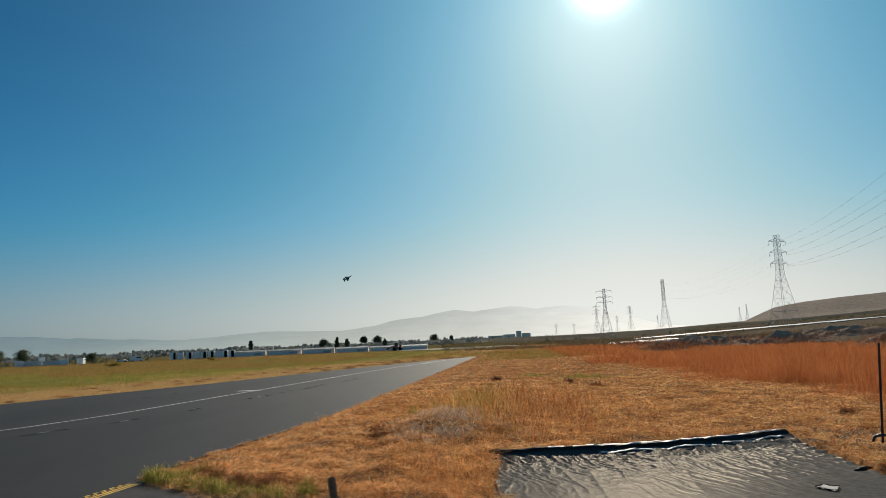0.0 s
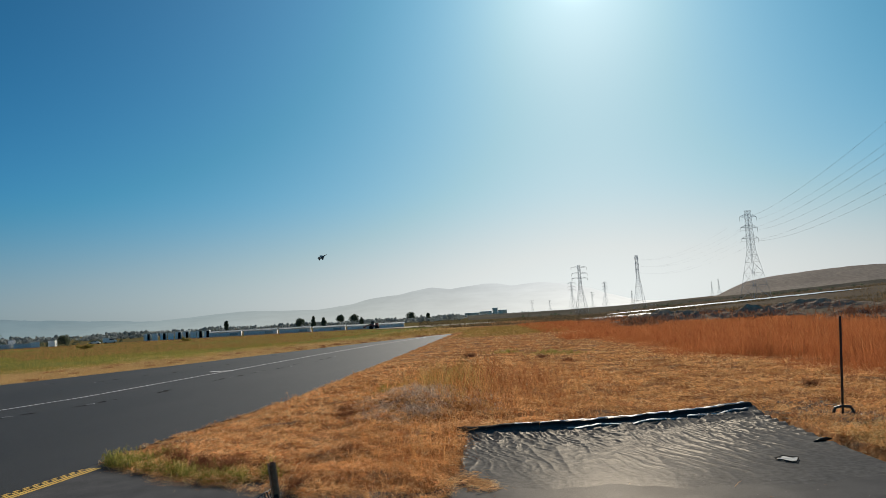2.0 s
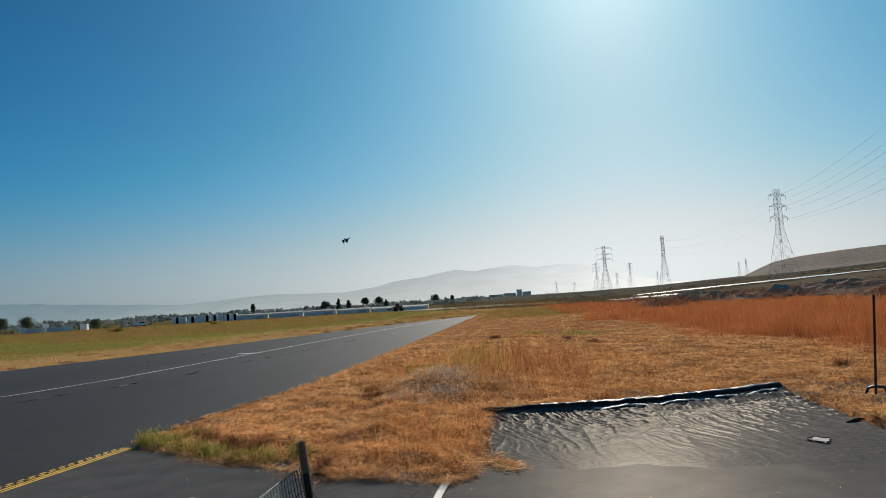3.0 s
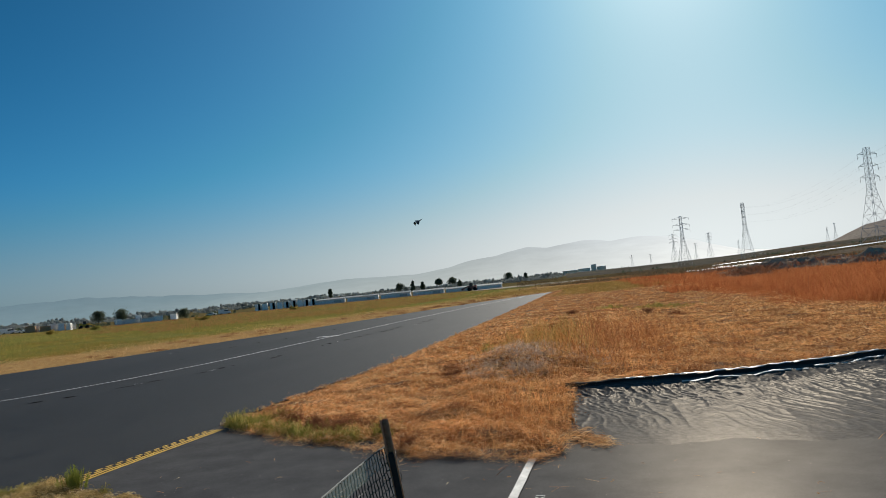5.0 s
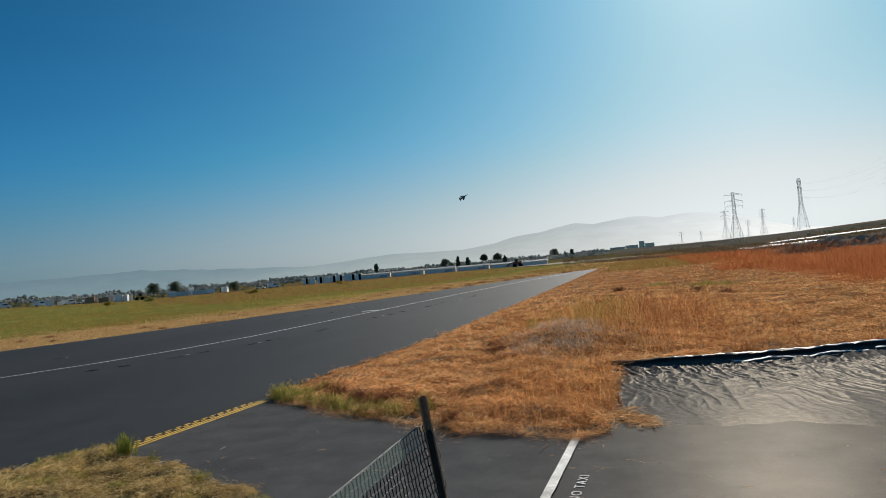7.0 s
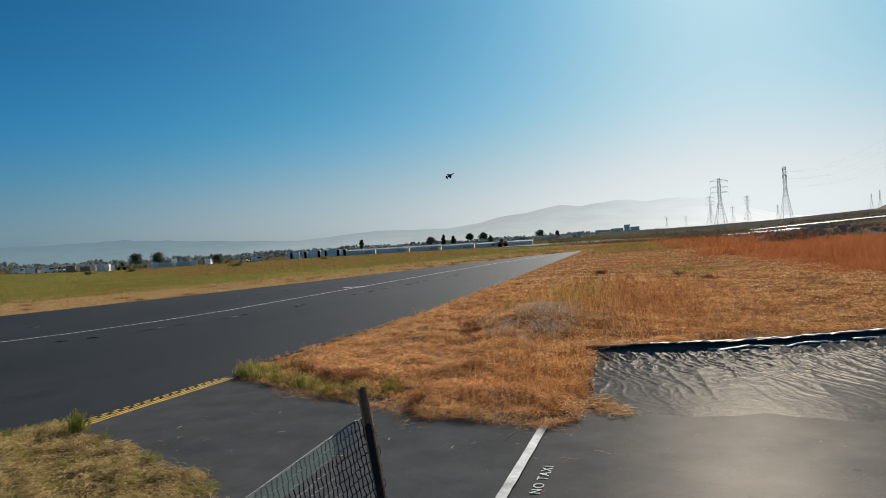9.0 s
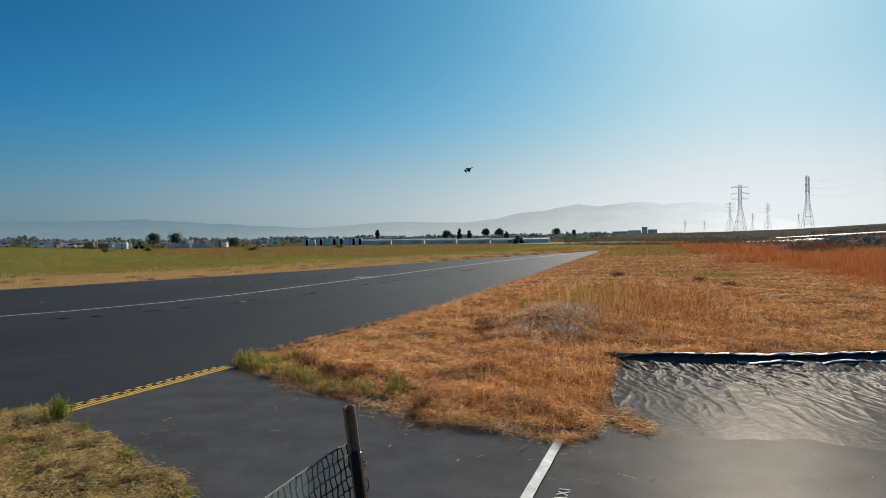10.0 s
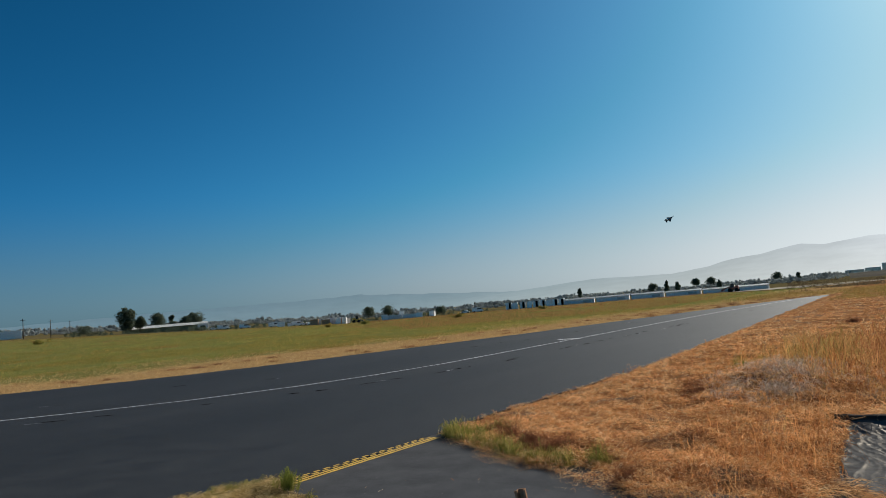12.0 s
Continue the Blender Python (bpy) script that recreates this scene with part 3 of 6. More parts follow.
def tube(name, pts, radius, material, parent=None, sides=8, label="", squash=1.0, cap=True):
    """A bent rod or hose through points; radius may be a list."""
    verts, faces = [], []
    n = len(pts)
    rad = radius if isinstance(radius, (list, tuple, np.ndarray)) else [radius] * n
    for k, p in enumerate(pts):
        z = (Vector(pts[min(k + 1, n - 1)]) - Vector(pts[max(k - 1, 0)])).normalized()
        x = z.cross(Vector((0, 0, 1)))
        x = x.normalized() if x.length > 1e-4 else Vector((1, 0, 0))
        y = x.cross(z)
        for q in range(sides):
            a = 2 * math.pi * q / sides
            verts.append(Vector(p) + x * math.cos(a) * rad[k] + y * math.sin(a) * rad[k] * squash)
    for k in range(n - 1):
        for q in range(sides):
            faces.append((k * sides + q, k * sides + (q + 1) % sides, (k + 1) * sides + (q + 1) % sides, (k + 1) * sides + q))
    if cap:
        faces += [tuple(range(sides))[::-1], tuple(range((n - 1) * sides, n * sides))]
    return tagged(link_mesh(name, verts, faces, material, parent, True), label)


# ---- black plastic sheet held down by its own roll ----
def make_sheet_mat():
    m, nodes, links, b = mat("dusty_black_plastic", 0.3, 0, 0.25)
    n1 = noise_at(nodes, links, 0.9, 6)
    n2 = noise_at(nodes, links, 14, 4)
    col = ramp(nodes, links, n1, [(0.3, (0.070, 0.070, 0.073)), (0.75, (0.100, 0.098, 0.096))])
    col = blend(nodes, links, 1.0, col, ramp(nodes, links, n2, [(0.3, (0.7, 0.7, 0.7)), (0.7, (1.3, 1.3, 1.3))]), "MULTIPLY")
    links.new(col, b.inputs["Base Color"])
    bump(nodes, links, b, n2, 0.35, 0.012)
    b.inputs["Roughness"].default_value = 0.9
    sheen_over(m, 0.0088, 0.38)
    return m


sheet_mat = make_sheet_mat()
roll_mat = speckled("black_plastic_roll", (0.006, 0.006, 0.008), (0.02, 0.02, 0.022), 3.0, 25, 0.36)
sheen_over(roll_mat, 0.035, 0.3)
# silver tone that paints bright highlights onto the black plastic
silver = speckled("silver_highlight_plastic", (0.50, 0.49, 0.47), (0.80, 0.78, 0.74), 6, 40, 0.6)
ROLL_X = [-0.7, -0.2, 1.04, 1.94, 2.94, 4.05]
ROLL_Y = [9.95, 9.97, 10.08, 10.25, 10.60, 11.20]


def sheet_point(u, v):
    """u across from left to right, v from the roll to the near edge."""
    xl = -0.64 + 0.34 * v
    xr = 4.10 - 0.06 * v
    x = xl + (xr - xl) * u
    far_y = float(np.interp(x, ROLL_X, ROLL_Y)) - 0.02
    near_y = 6.70 + 0.13 * math.sin(u * 7) + 0.07 * math.sin(u * 23) + 0.03 * math.sin(u * 61)
    y = far_y + (near_y - far_y) * v
    fade = (1 - v) ** 1.15 * (0.45 + 0.55 * min(1, v * 7))
    # narrow folds drawn out from the roll towards the near edge, with finer crinkles across them
    bend_x = 0.16 * noise.noise(Vector((x * 1.1, y * 1.3, 2.0)))
    c = x + 0.30 * y + bend_x
    fold = max(0.0, 1 - 2.6 * abs(noise.noise(Vector((c * 5.0, y * 1.15 - x * 0.6, 0.3))))) ** 1.5
    fold2 = max(0.0, 1 - 2.8 * abs(noise.noise(Vector((c * 8.8, y * 2.4 + x * 1.3, 7.0))))) ** 1.4
    crinkle = max(0.0, 1 - 3.0 * abs(noise.noise(Vector((x * 9.5 + y * 2.0, y * 5.0 - x * 1.8, 4.0))))) ** 1.3
    fine = noise.noise(Vector((x * 21.0, y * 15.0, 9.0)))
    rip = 0.85 * fold + 0.75 * fold2 * (1 - 0.5 * v) + 0.55 * crinkle * max(0.0, 1 - 0.9 * v) + 0.10 * fine
    z = 0.022 + 0.010 * (1 - v) + 0.021 * fade * (0.30 + 0.95 * rip) + 0.09 * max(0, 1 - v * 9)
    edge = min(u, 1 - u)
    z += 0.02 * fade * max(0, 1 - edge * 25) * math.sin(y * 21)
    return x, y, max(z - 0.014 * v ** 3, 0.0065) - 0.0055 * v ** 16


black_sheet = new("plastic_sheet")
tagged(black_sheet, "wrinkled dusty black plastic sheet rolled along one side", "plastic sheet")
NU, NV = 380, 320
link_mesh("sheet", [sheet_point(k / NU, (q / NV) ** 1.1) for q in range(NV + 1) for k in range(NU + 1)],
          [(q * (NU + 1) + k, (q + 1) * (NU + 1) + k, (q + 1) * (NU + 1) + k + 1, q * (NU + 1) + k + 1) for q in range(NV) for k in range(NU)],
          sheet_mat, black_sheet, True)
ux = np.linspace(-0.60, 4.04, 80)
tube("roll", [(x, float(np.interp(x, ROLL_X, ROLL_Y)) + 0.05 + 0.012 * math.sin(x * 6), 0.105 + 0.010 * math.sin(x * 3.1) + 0.02 * (x > 3.6) * (x - 3.6)) for x in ux],
     [0.088 + 0.004 * math.sin(x * 9) + 0.003 * math.sin(x * 23) for x in ux], roll_mat, black_sheet, 14, "glossy black roll of the sheet")
# thin folds along the roll, coloured silver as its painted glints
for k, (x0, x1, lift) in enumerate(((0.25, 1.65, 0.198), (1.5, 2.7, 0.200), (1.0, 2.75, 0.125), (2.85, 3.95, 0.125), (2.6, 3.95, 0.202))):
    xs = np.linspace(x0, x1, 26)
    front = lift < 0.15
    flat = []
    for x in xs:
        yb = float(np.interp(x, ROLL_X, ROLL_Y)) + (-0.10 if front else 0.06) + 0.02 * math.sin(x * 17 + k)
        zz = lift + (0.012 if front else 0.004) * math.sin(x * 8 + k) + 0.004 * math.sin(x * 31)
        flat += [(x, yb, zz), (x + 0.01, yb - 0.03, zz + 0.003 + 0.003 * math.sin(x * 9)), (x, yb - 0.055 + 0.008 * math.sin(x * 21), zz - 0.010)]
    link_mesh("loose_fold", flat, [(3 * i + j, 3 * i + j + 1, 3 * i + j + 4, 3 * i + j + 3) for i in range(25) for j in range(2)], silver, black_sheet, True)
hole_mat = speckled("bleached_rag", (0.45, 0.45, 0.43), (0.75, 0.74, 0.70), 8, 60, 0.9)
hx = [(3.18 + 0.10 * math.cos(a) * (1 + 0.25 * math.sin(3 * a)), 7.60 + 0.12 * math.sin(a) * (1 + 0.2 * math.cos(4 * a)), 0.034 + 0.006 * math.sin(5 * a)) for a in np.linspace(0, 6.1, 22)]
link_mesh("torn_patch", hx + [(3.2, 7.6, 0.04)], [(k, (k + 1) % 22, 22) for k in range(22)], hole_mat, black_sheet)
rim = [(x + (x - 3.2) * 0.12, y + (y - 7.6) * 0.12, 0.04) for x, y, z in hx]
tube("torn_edge", rim + [rim[0]], 0.005, roll_mat, black_sheet, 5)
tube("curled_corner", [(3.85, 8.5, 0.035), (3.95, 8.57, 0.045), (4.05, 8.62, 0.045), (4.12, 8.66, 0.035)], [0.012, 0.03, 0.035, 0.015], roll_mat, black_sheet, 8, squash=0.6)

# ---- steel stake with a strap at its foot ----
stake_mat = speckled("dark_painted_steel", (0.012, 0.011, 0.011), (0.035, 0.03, 0.028), 6, 50, 0.5, 0.3)
rubber = speckled("black_rubber", (0.010, 0.010, 0.011), (0.025, 0.025, 0.027), 6, 50, 0.45)
stake = new("steel_stake")
stake.matrix_world = pose(5.06, 10.32, float(land(5.06, 10.32)), 0, 4.5, 0)
tagged(stake, "dark steel stake with black strap at its foot", "stake")
bm = bmesh.new()
box(bm, 0.035, 0.006, 1.50, (0, 0, 0.70), 0.002)
box(bm, 0.006, 0.035, 1.50, (0, 0.018, 0.70), 0.002)
part("post", bm, stake_mat, stake)
for k in range(11):
    bm = bmesh.new()
    box(bm, 0.012, 0.010, 0.012, (0, -0.006, 0.15 + 0.12 * k), 0.002)
    part("stud", bm, stake_mat, stake)
tube("strap", [(-0.12, 0.03, 0.02), (-0.10, 0.02, 0.10), (-0.02, 0.0, 0.13), (0.10, -0.02, 0.13), (0.13, -0.03, 0.08), (0.15, -0.05, 0.02), (0.28, -0.06, 0.03), (0.38, -0.08, 0.06)], 0.022, rubber, stake, 7, "bent black strap")
tube("loop", [(0.16, -0.1, 0.02), (0.22, -0.2, 0.03), (0.36, -0.18, 0.03), (0.42, -0.06, 0.05), (0.34, 0.02, 0.02), (0.22, 0.0, 0.02), (0.16, -0.1, 0.02)], 0.02, rubber, stake, 7)

# ---- net fence: channel posts, plastic mesh, ties ----
rust = speckled("brown_painted_channel", (0.34, 0.18, 0.10), (0.48, 0.27, 0.16), 8, 60, 0.85, 0.0)
net_green = speckled("dark_green_plastic", (0.010, 0.018, 0.015), (0.028, 0.044, 0.037), 6, 60, 0.7)
tape_mat, tn, tl, tb = mat("clear_green_band", 0.35, 0, 0.5)
tb.inputs["Base Color"].default_value = (0.34, 0.46, 0.40, 1)
tb.inputs["Alpha"].default_value = 0.3
tie_mat = speckled("white_cord", (0.22, 0.26, 0.24), (0.36, 0.40, 0.38), 20, 90, 0.7)
fence = new("net_fence")
tagged(fence, "brown channel posts with dark green plastic mesh netting", "fence")
FX, FY = -0.90, 2.70


def channel_post(x, y, top, lean, across):
    bm = bmesh.new()
    box(bm, 0.028, 0.005, top + 0.05, (0, 0.012, (top - 0.05) / 2), 0.001)
    for s in (-1, 1):
        box(bm, 0.004, 0.022, top + 0.05, (s * 0.0125, 0.0, (top - 0.05) / 2), 0.001)
        box(bm, 0.008, 0.004, top + 0.05, (s * 0.0155, -0.011, (top - 0.05) / 2), 0.001)
    ob = part("post", bm, rust, fence)
    ob.matrix_basis = pose(x, y, 0, lean, across, 8)
    bm = bmesh.new()
    box(bm, 0.036, 0.026, top - 0.15, (0, 0.0, (top - 0.15) / 2), 0.004)
    part("dark_sleeve", bm, stake_mat, ob)
    return ob


channel_post(FX, FY, 1.165, 1.0, -6.5)
channel_post(-1.16, -1.2, 1.165, 0.0, -1.0)


def net_at(s, h):
    """s metres along from the front post towards the rear one; the mesh sags and bulges."""
    x = -0.905 - 0.114 * h * math.exp(-s / 0.6) - 0.13 * (1 - math.exp(-s / 0.5)) - 0.01 * s + 0.005 * math.sin(s * 3.1 + h * 5)
    top = 1.035 - 0.02 * math.sin(min(s, 3.6) / 3.6 * math.pi)
    return Vector((x + 0.02 * math.sin(h * 4), FY - 0.005 - s, 0.05 + h * (top - 0.05)))


segs = []
step = 0.032
ns, nh = int(2.9 / step), int(0.94 / step)
for i in range(ns + 1):
    for j in range(nh + 1):
        s, h = i * step, j / nh
        wob = 0.006 * math.sin(i * 1.7 + j * 2.3)
        if j < nh:
            segs.append((net_at(s + wob, h), net_at(s - wob, h + 1 / nh)))
        if i < ns:
            segs.append((net_at(s, h), net_at(s + step, h + 0.004 * math.sin(i + j))))
bars("netting", segs, 0.0017, net_green, fence)
tagged(fence.children[-1], "dark green plastic mesh")
band, bf = [], []
for i in range(61):
    s = i * 0.048
    for h in (1.0, 0.965, 0.93):
        p = net_at(s + 0.12, h)
        band.append((p.x + 0.006, p.y, p.z))
link_mesh("band", band, [(3 * i + j, 3 * i + j + 1, 3 * i + j + 4, 3 * i + j + 3) for i in range(60) for j in range(2)], tape_mat, fence)
tube("top_cord", [tuple(net_at(s + 0.08, 1.004)) for s in np.linspace(0, 2.8, 30)], 0.0013, tie_mat, fence, 5, "pale top cord")
wind = np.linspace(0, 1, 220)
tube("mesh_end", [(FX - 0.114 * (0.1 + 0.92 * u) + 0.019 * math.cos(u * 88), FY + 0.022 * math.sin(u * 88), 0.1 + 0.92 * u + 0.008 * math.sin(u * 124)) for u in wind], 0.0020, net_green, fence, 5, "dark loops of the mesh round the post")

# ---- grass: loose stuff, denser near the path ----
rng = np.random.default_rng(11)


def grass_mat(name, stops, passing=0.45, patch=True, broad=None):
    m, nodes, links, b = mat(name, 0.95, 0, 0.0)
    geo = nodes.new("ShaderNodeNewGeometry")
    col = ramp(nodes, links, geo.outputs["Random Per Island"], stops)
    if patch:
        patchy = ramp(nodes, links, noise_at(nodes, links, 0.7, 4), [(0.28, (0.74, 0.66, 0.60)), (0.72, (1.25, 1.2, 1.15))])
        col = blend(nodes, links, 1.0, col, patchy, "MULTIPLY")
    if broad:
        wide = ramp(nodes, links, noise_at(nodes, links, 0.06, 4), [(0.36, broad), (0.60, (1.1, 1.12, 1.05))])
        col = blend(nodes, links, 1.0, col, wide, "MULTIPLY")
    links.new(col, b.inputs["Base Color"])
    tr = nodes.new("ShaderNodeBsdfTranslucent")
    links.new(col, tr.inputs["Color"])
    mix = nodes.new("ShaderNodeMixShader")
    mix.inputs["Fac"].default_value = passing
    out = nodes["Material Output"]
    links.new(b.outputs["BSDF"], mix.inputs[1])
    links.new(tr.outputs["BSDF"], mix.inputs[2])
    links.new(mix.outputs["Shader"], out.inputs["Surface"])
    return m


def fan(n, az0, az1, d0, d1):
    """Random places, thinning with distance."""
    a = np.radians(rng.uniform(az0, az1, n))
    d = d0 * (d1 / d0) ** rng.uniform(0, 1, n)
    return -np.sin(a) * d, np.cos(a) * d


def blades(name, x, y, z, length, width, lean, material, label, category="grass", bend=True, aim=None):
    """Single blades: base, middle and tip; lean 0 is upright, 1 lies flat."""
    n = len(x)
    turn = rng.uniform(0, 2 * np.pi, n) if aim is None else aim + rng.normal(0, 0.35, n)
    tilt = np.clip(lean + rng.normal(0, 0.16, n), 0.02, 1.02) * np.pi / 2
    dx, dy, dz = np.sin(tilt) * np.cos(turn), np.sin(tilt) * np.sin(turn), np.cos(tilt)
    sx, sy = -np.sin(turn + 0.6), np.cos(turn + 0.6)
    base = np.stack([x, y, z], -1)
    way = np.stack([dx, dy, dz], -1) * length[:, None]
    side = np.stack([sx, sy, np.zeros(n)], -1) * (width / 2)[:, None]
    if not bend:
        co = np.stack([base - side, base + side, base + way], 1).reshape(-1, 3)
        tris = np.arange(3 * n).reshape(-1, 3)
    else:
        droop = np.stack([dx * 0.25, dy * 0.25, -0.16 * np.ones(n)], -1) * length[:, None] * rng.uniform(0.2, 1.3, n)[:, None]
        mid = base + way * 0.55
        tip = base + way + droop
        co = np.stack([base - side, base + side, mid - side * 0.8, mid + side * 0.8, tip], 1).reshape(-1, 3)
        k = np.arange(n)[:, None] * 5
        tris = np.concatenate([k + np.array([[0, 1, 3]]), k + np.array([[0, 3, 2]]), k + np.array([[2, 3, 4]])], 1).reshape(-1, 3)
    return tagged(fast_mesh(name, co, tris, material), label, category, kind="stuff")


def curls(name, x, y, z, length, width, material, label, arch=0.25, curl=1.0, category="grass"):
    """Bent and matted stalks that lie over one another: ribbons of four pieces."""
    n = len(x)
    turn = rng.uniform(0, 2 * np.pi, n)
    bent = rng.normal(0, 0.55 * curl, n)
    roll = rng.uniform(-1.2, 1.2, n)
    rise = rng.uniform(0.0, 1.0, n) ** 1.5 * arch * length
    tail = rng.uniform(-0.5, 1.0, n) * rise * 0.6
    px_, py_ = x.copy(), y.copy()
    rows = []
    for k in range(5):
        u = k / 4
        a = turn + bent * k
        zz = z + rise * np.sin(np.pi * u) + tail * u
        w = width / 2 * (1.0 if k < 3 else 0.75 if k == 3 else 0.25)
        side = np.stack([-np.sin(a) * np.cos(roll) * w, np.cos(a) * np.cos(roll) * w, np.sin(roll) * w], -1)
        mid = np.stack([px_, py_, zz], -1)
        rows += [mid - side, mid + side]
        px_, py_ = px_ + np.cos(a) * length / 4, py_ + np.sin(a) * length / 4
    co = np.stack(rows, 1).reshape(-1, 3)
    k = np.arange(n)[:, None] * 10
    tris = np.concatenate([k + np.array([[2 * q, 2 * q + 1, 2 * q + 3]]) for q in range(4)] + [k + np.array([[2 * q, 2 * q + 3, 2 * q + 2]]) for q in range(4)], 1).reshape(-1, 3)
    return tagged(fast_mesh(name, co, tris, material), label, category, kind="stuff")


def clumps(x, y, count, spread):
    """Points gathered round given centres."""
    n = len(x)
    r = np.abs(rng.normal(0, 1, (n, count))) * np.reshape(spread, (-1, 1))
    a = rng.uniform(0, 2 * np.pi, (n, count))
    return (np.reshape(x, (-1, 1)) + r * np.cos(a)).ravel(), (np.reshape(y, (-1, 1)) + r * np.sin(a)).ravel()


def cover(x, y):
    """Top of soil or asphalt, whichever lies higher."""
    h = land(x, y)
    return np.where((x > -5.72) & (x < 4.1) & (y < apron_reach(x)), np.maximum(h, 0.006), h)


def reed_edge(y):
    return np.interp(y, [0, 12, 16, 20, 24, 36, 50, 75, 130], [9.8, 8.9, 7.8, 7.0, 6.5, 6.2, 6.0, 5.9, 5.3])


def in_patch(x, y, grow=0.0):
    jag = 0.10 * wave(x, y, 0.5, 5)
    return (x > right_edge(y) - 0.04 + jag - grow) & (y > lower_edge(x) - grow + jag * 1.3)


straw = grass_mat("dry_straw", [(0.0, (0.14, 0.053, 0.022)), (0.2, (0.62, 0.263, 0.09)), (0.45, (0.96, 0.514, 0.22)), (0.8, (1.0, 0.714, 0.37)), (1.0, (1.0, 0.903, 0.6))], 0.32)
brown = grass_mat("dry_brown_stems", [(0.0, (0.24, 0.085, 0.03)), (0.5, (0.64, 0.29, 0.10)), (1.0, (0.90, 0.52, 0.21))], 0.4)
red = grass_mat("red_dry_reed", [(0.0, (0.22, 0.07, 0.028)), (0.5, (0.38, 0.135, 0.054)), (0.9, (0.47, 0.19, 0.078)), (1.0, (0.54, 0.27, 0.12))], 0.55)
grey = grass_mat("grey_dead_brush", [(0.0, (0.26, 0.21, 0.18)), (0.6, (0.54, 0.46, 0.38)), (1.0, (0.76, 0.67, 0.56))], 0.35)
green = grass_mat("green_weed", [(0.0, (0.10, 0.12, 0.03)), (0.5, (0.27, 0.28, 0.065)), (1.0, (0.55, 0.46, 0.16))], 0.45)
meadow = grass_mat("meadow_grass", [(0.0, (0.12, 0.15, 0.035)), (0.5, (0.25, 0.27, 0.075)), (0.85, (0.40, 0.33, 0.11)), (1.0, (0.48, 0.33, 0.14))], 0.5, True, (1.05, 0.74, 0.62))
dark_weed = grass_mat("dark_brown_weed", [(0.0, (0.10, 0.045, 0.03)), (1.0, (0.34, 0.16, 0.085))], 0.35)

# mown straw lying on the strip's shoulder
x, y = fan(760000, -40, 42, 6.2, 95)
keep = in_patch(x, y, 0.06) & (x < reed_edge(y) + 2.5)
keep &= rng.uniform(0, 1, len(x)) < 0.22 + 0.78 * smooth(-0.45, 0.25, wave(x, y, 0.8, 2) + 0.5 * wave(x, y, 0.3, 3))
x, y = x[keep], y[keep]
d = np.hypot(x, y)
n = len(x)
is_pale = rng.uniform(0, 1, n) < 0.50 * smooth(-0.5, 3.5, x + 1.2 * wave(x, y, 2.5, 4)) * smooth(10, 15, y)
pale_straw = grass_mat("pale_tan_straw", [(0.0, (0.20, 0.10, 0.045)), (0.3, (0.64, 0.36, 0.15)), (0.7, (0.96, 0.61, 0.27)), (1.0, (1.0, 0.80, 0.47))], 0.32)
for stems, pick, words_of in ((straw, ~is_pale, "orange-gold dry mown straw on the soil"), (pale_straw, is_pale, "pale tan dry mown straw on the soil")):
    px_, py_, pd, m = x[pick], y[pick], d[pick], int(pick.sum())
    blades("straw_litter", px_, py_, cover(px_, py_) + rng.uniform(0.0, 0.028, m), rng.uniform(0.02, 0.11, m) * (1 + pd / 80), np.maximum(0.005, 0.0007 * pd) * rng.uniform(0.5, 1.6, m), rng.choice([0.75, 0.97, 1.0, 1.0], m), stems, words_of, bend=False)

# matted bent stalks over the near straw, heaped in small drifts with dark gaps between
x, y = fan(400000, -34, 44, 6.2, 30)
keep = in_patch(x, y, 0.08) & (x < reed_edge(y) + 1) & (x > right_edge(y) + 0.05 + 0.06 * wave(x, y, 0.5, 8))
drift = wave(x, y, 0.42, 12) + 0.7 * wave(x, y, 0.17, 13)
keep &= rng.uniform(0, 1, len(x)) < 0.05 + 0.95 * smooth(-0.15, 0.6, drift)
x, y, drift = x[keep], y[keep], drift[keep]
d = np.hypot(x, y)
n = len(x)
z = cover(x, y) + rng.uniform(0.0, 0.02, n) + 0.05 * np.clip(drift + 0.2, 0, 1.2)
gold = rng.uniform(0, 1, n) < 0.42 + 0.5 * smooth(-0.5, 3.0, x + 1.2 * wave(x, y, 2.5, 4))
for stems, pick, words_of in ((straw, ~gold, "orange-gold bent stalks matted on the soil"), (pale_straw, gold, "pale tan bent stalks matted on the soil")):
    m = int(pick.sum())
    curls("matted_straw", x[pick], y[pick], z[pick], rng.uniform(0.04, 0.13, m), np.maximum(0.0038, 0.00048 * d[pick]) * rng.uniform(0.7, 1.3, m), stems, words_of, 0.55, 1.3)

# standing dry grass in uneven stands
x, y = fan(50000, -40, 42, 6.4, 60)
dens = smooth(-0.15, 0.7, wave(x, y, 2.4, 7) + 0.5 * wave(x, y, 0.8, 8)) * 0.55
stand1 = np.exp(-((x + 0.75) / 0.75) ** 2 - ((y - 8.2) / 1.7) ** 2) * 0.55
stand2 = np.exp(-((x + 0.6) / 2.2) ** 2 - ((y - 17.5) / 5.0) ** 2) * 1.3
keep = in_patch(x, y) & (x < reed_edge(y)) & (rng.uniform(0, 1, len(x)) < dens * 0.10 + 0.8 * stand1 + 0.75 * stand2)
x, y = x[keep], y[keep]
d = np.hypot(x, y)
tall = 0.12 + 0.10 * np.exp(-((x + 0.85) / 0.8) ** 2 - ((y - 8.4) / 1.8) ** 2) + 0.27 * np.exp(-((x + 0.3) / 2.2) ** 2 - ((y - 17) / 5.5) ** 2)
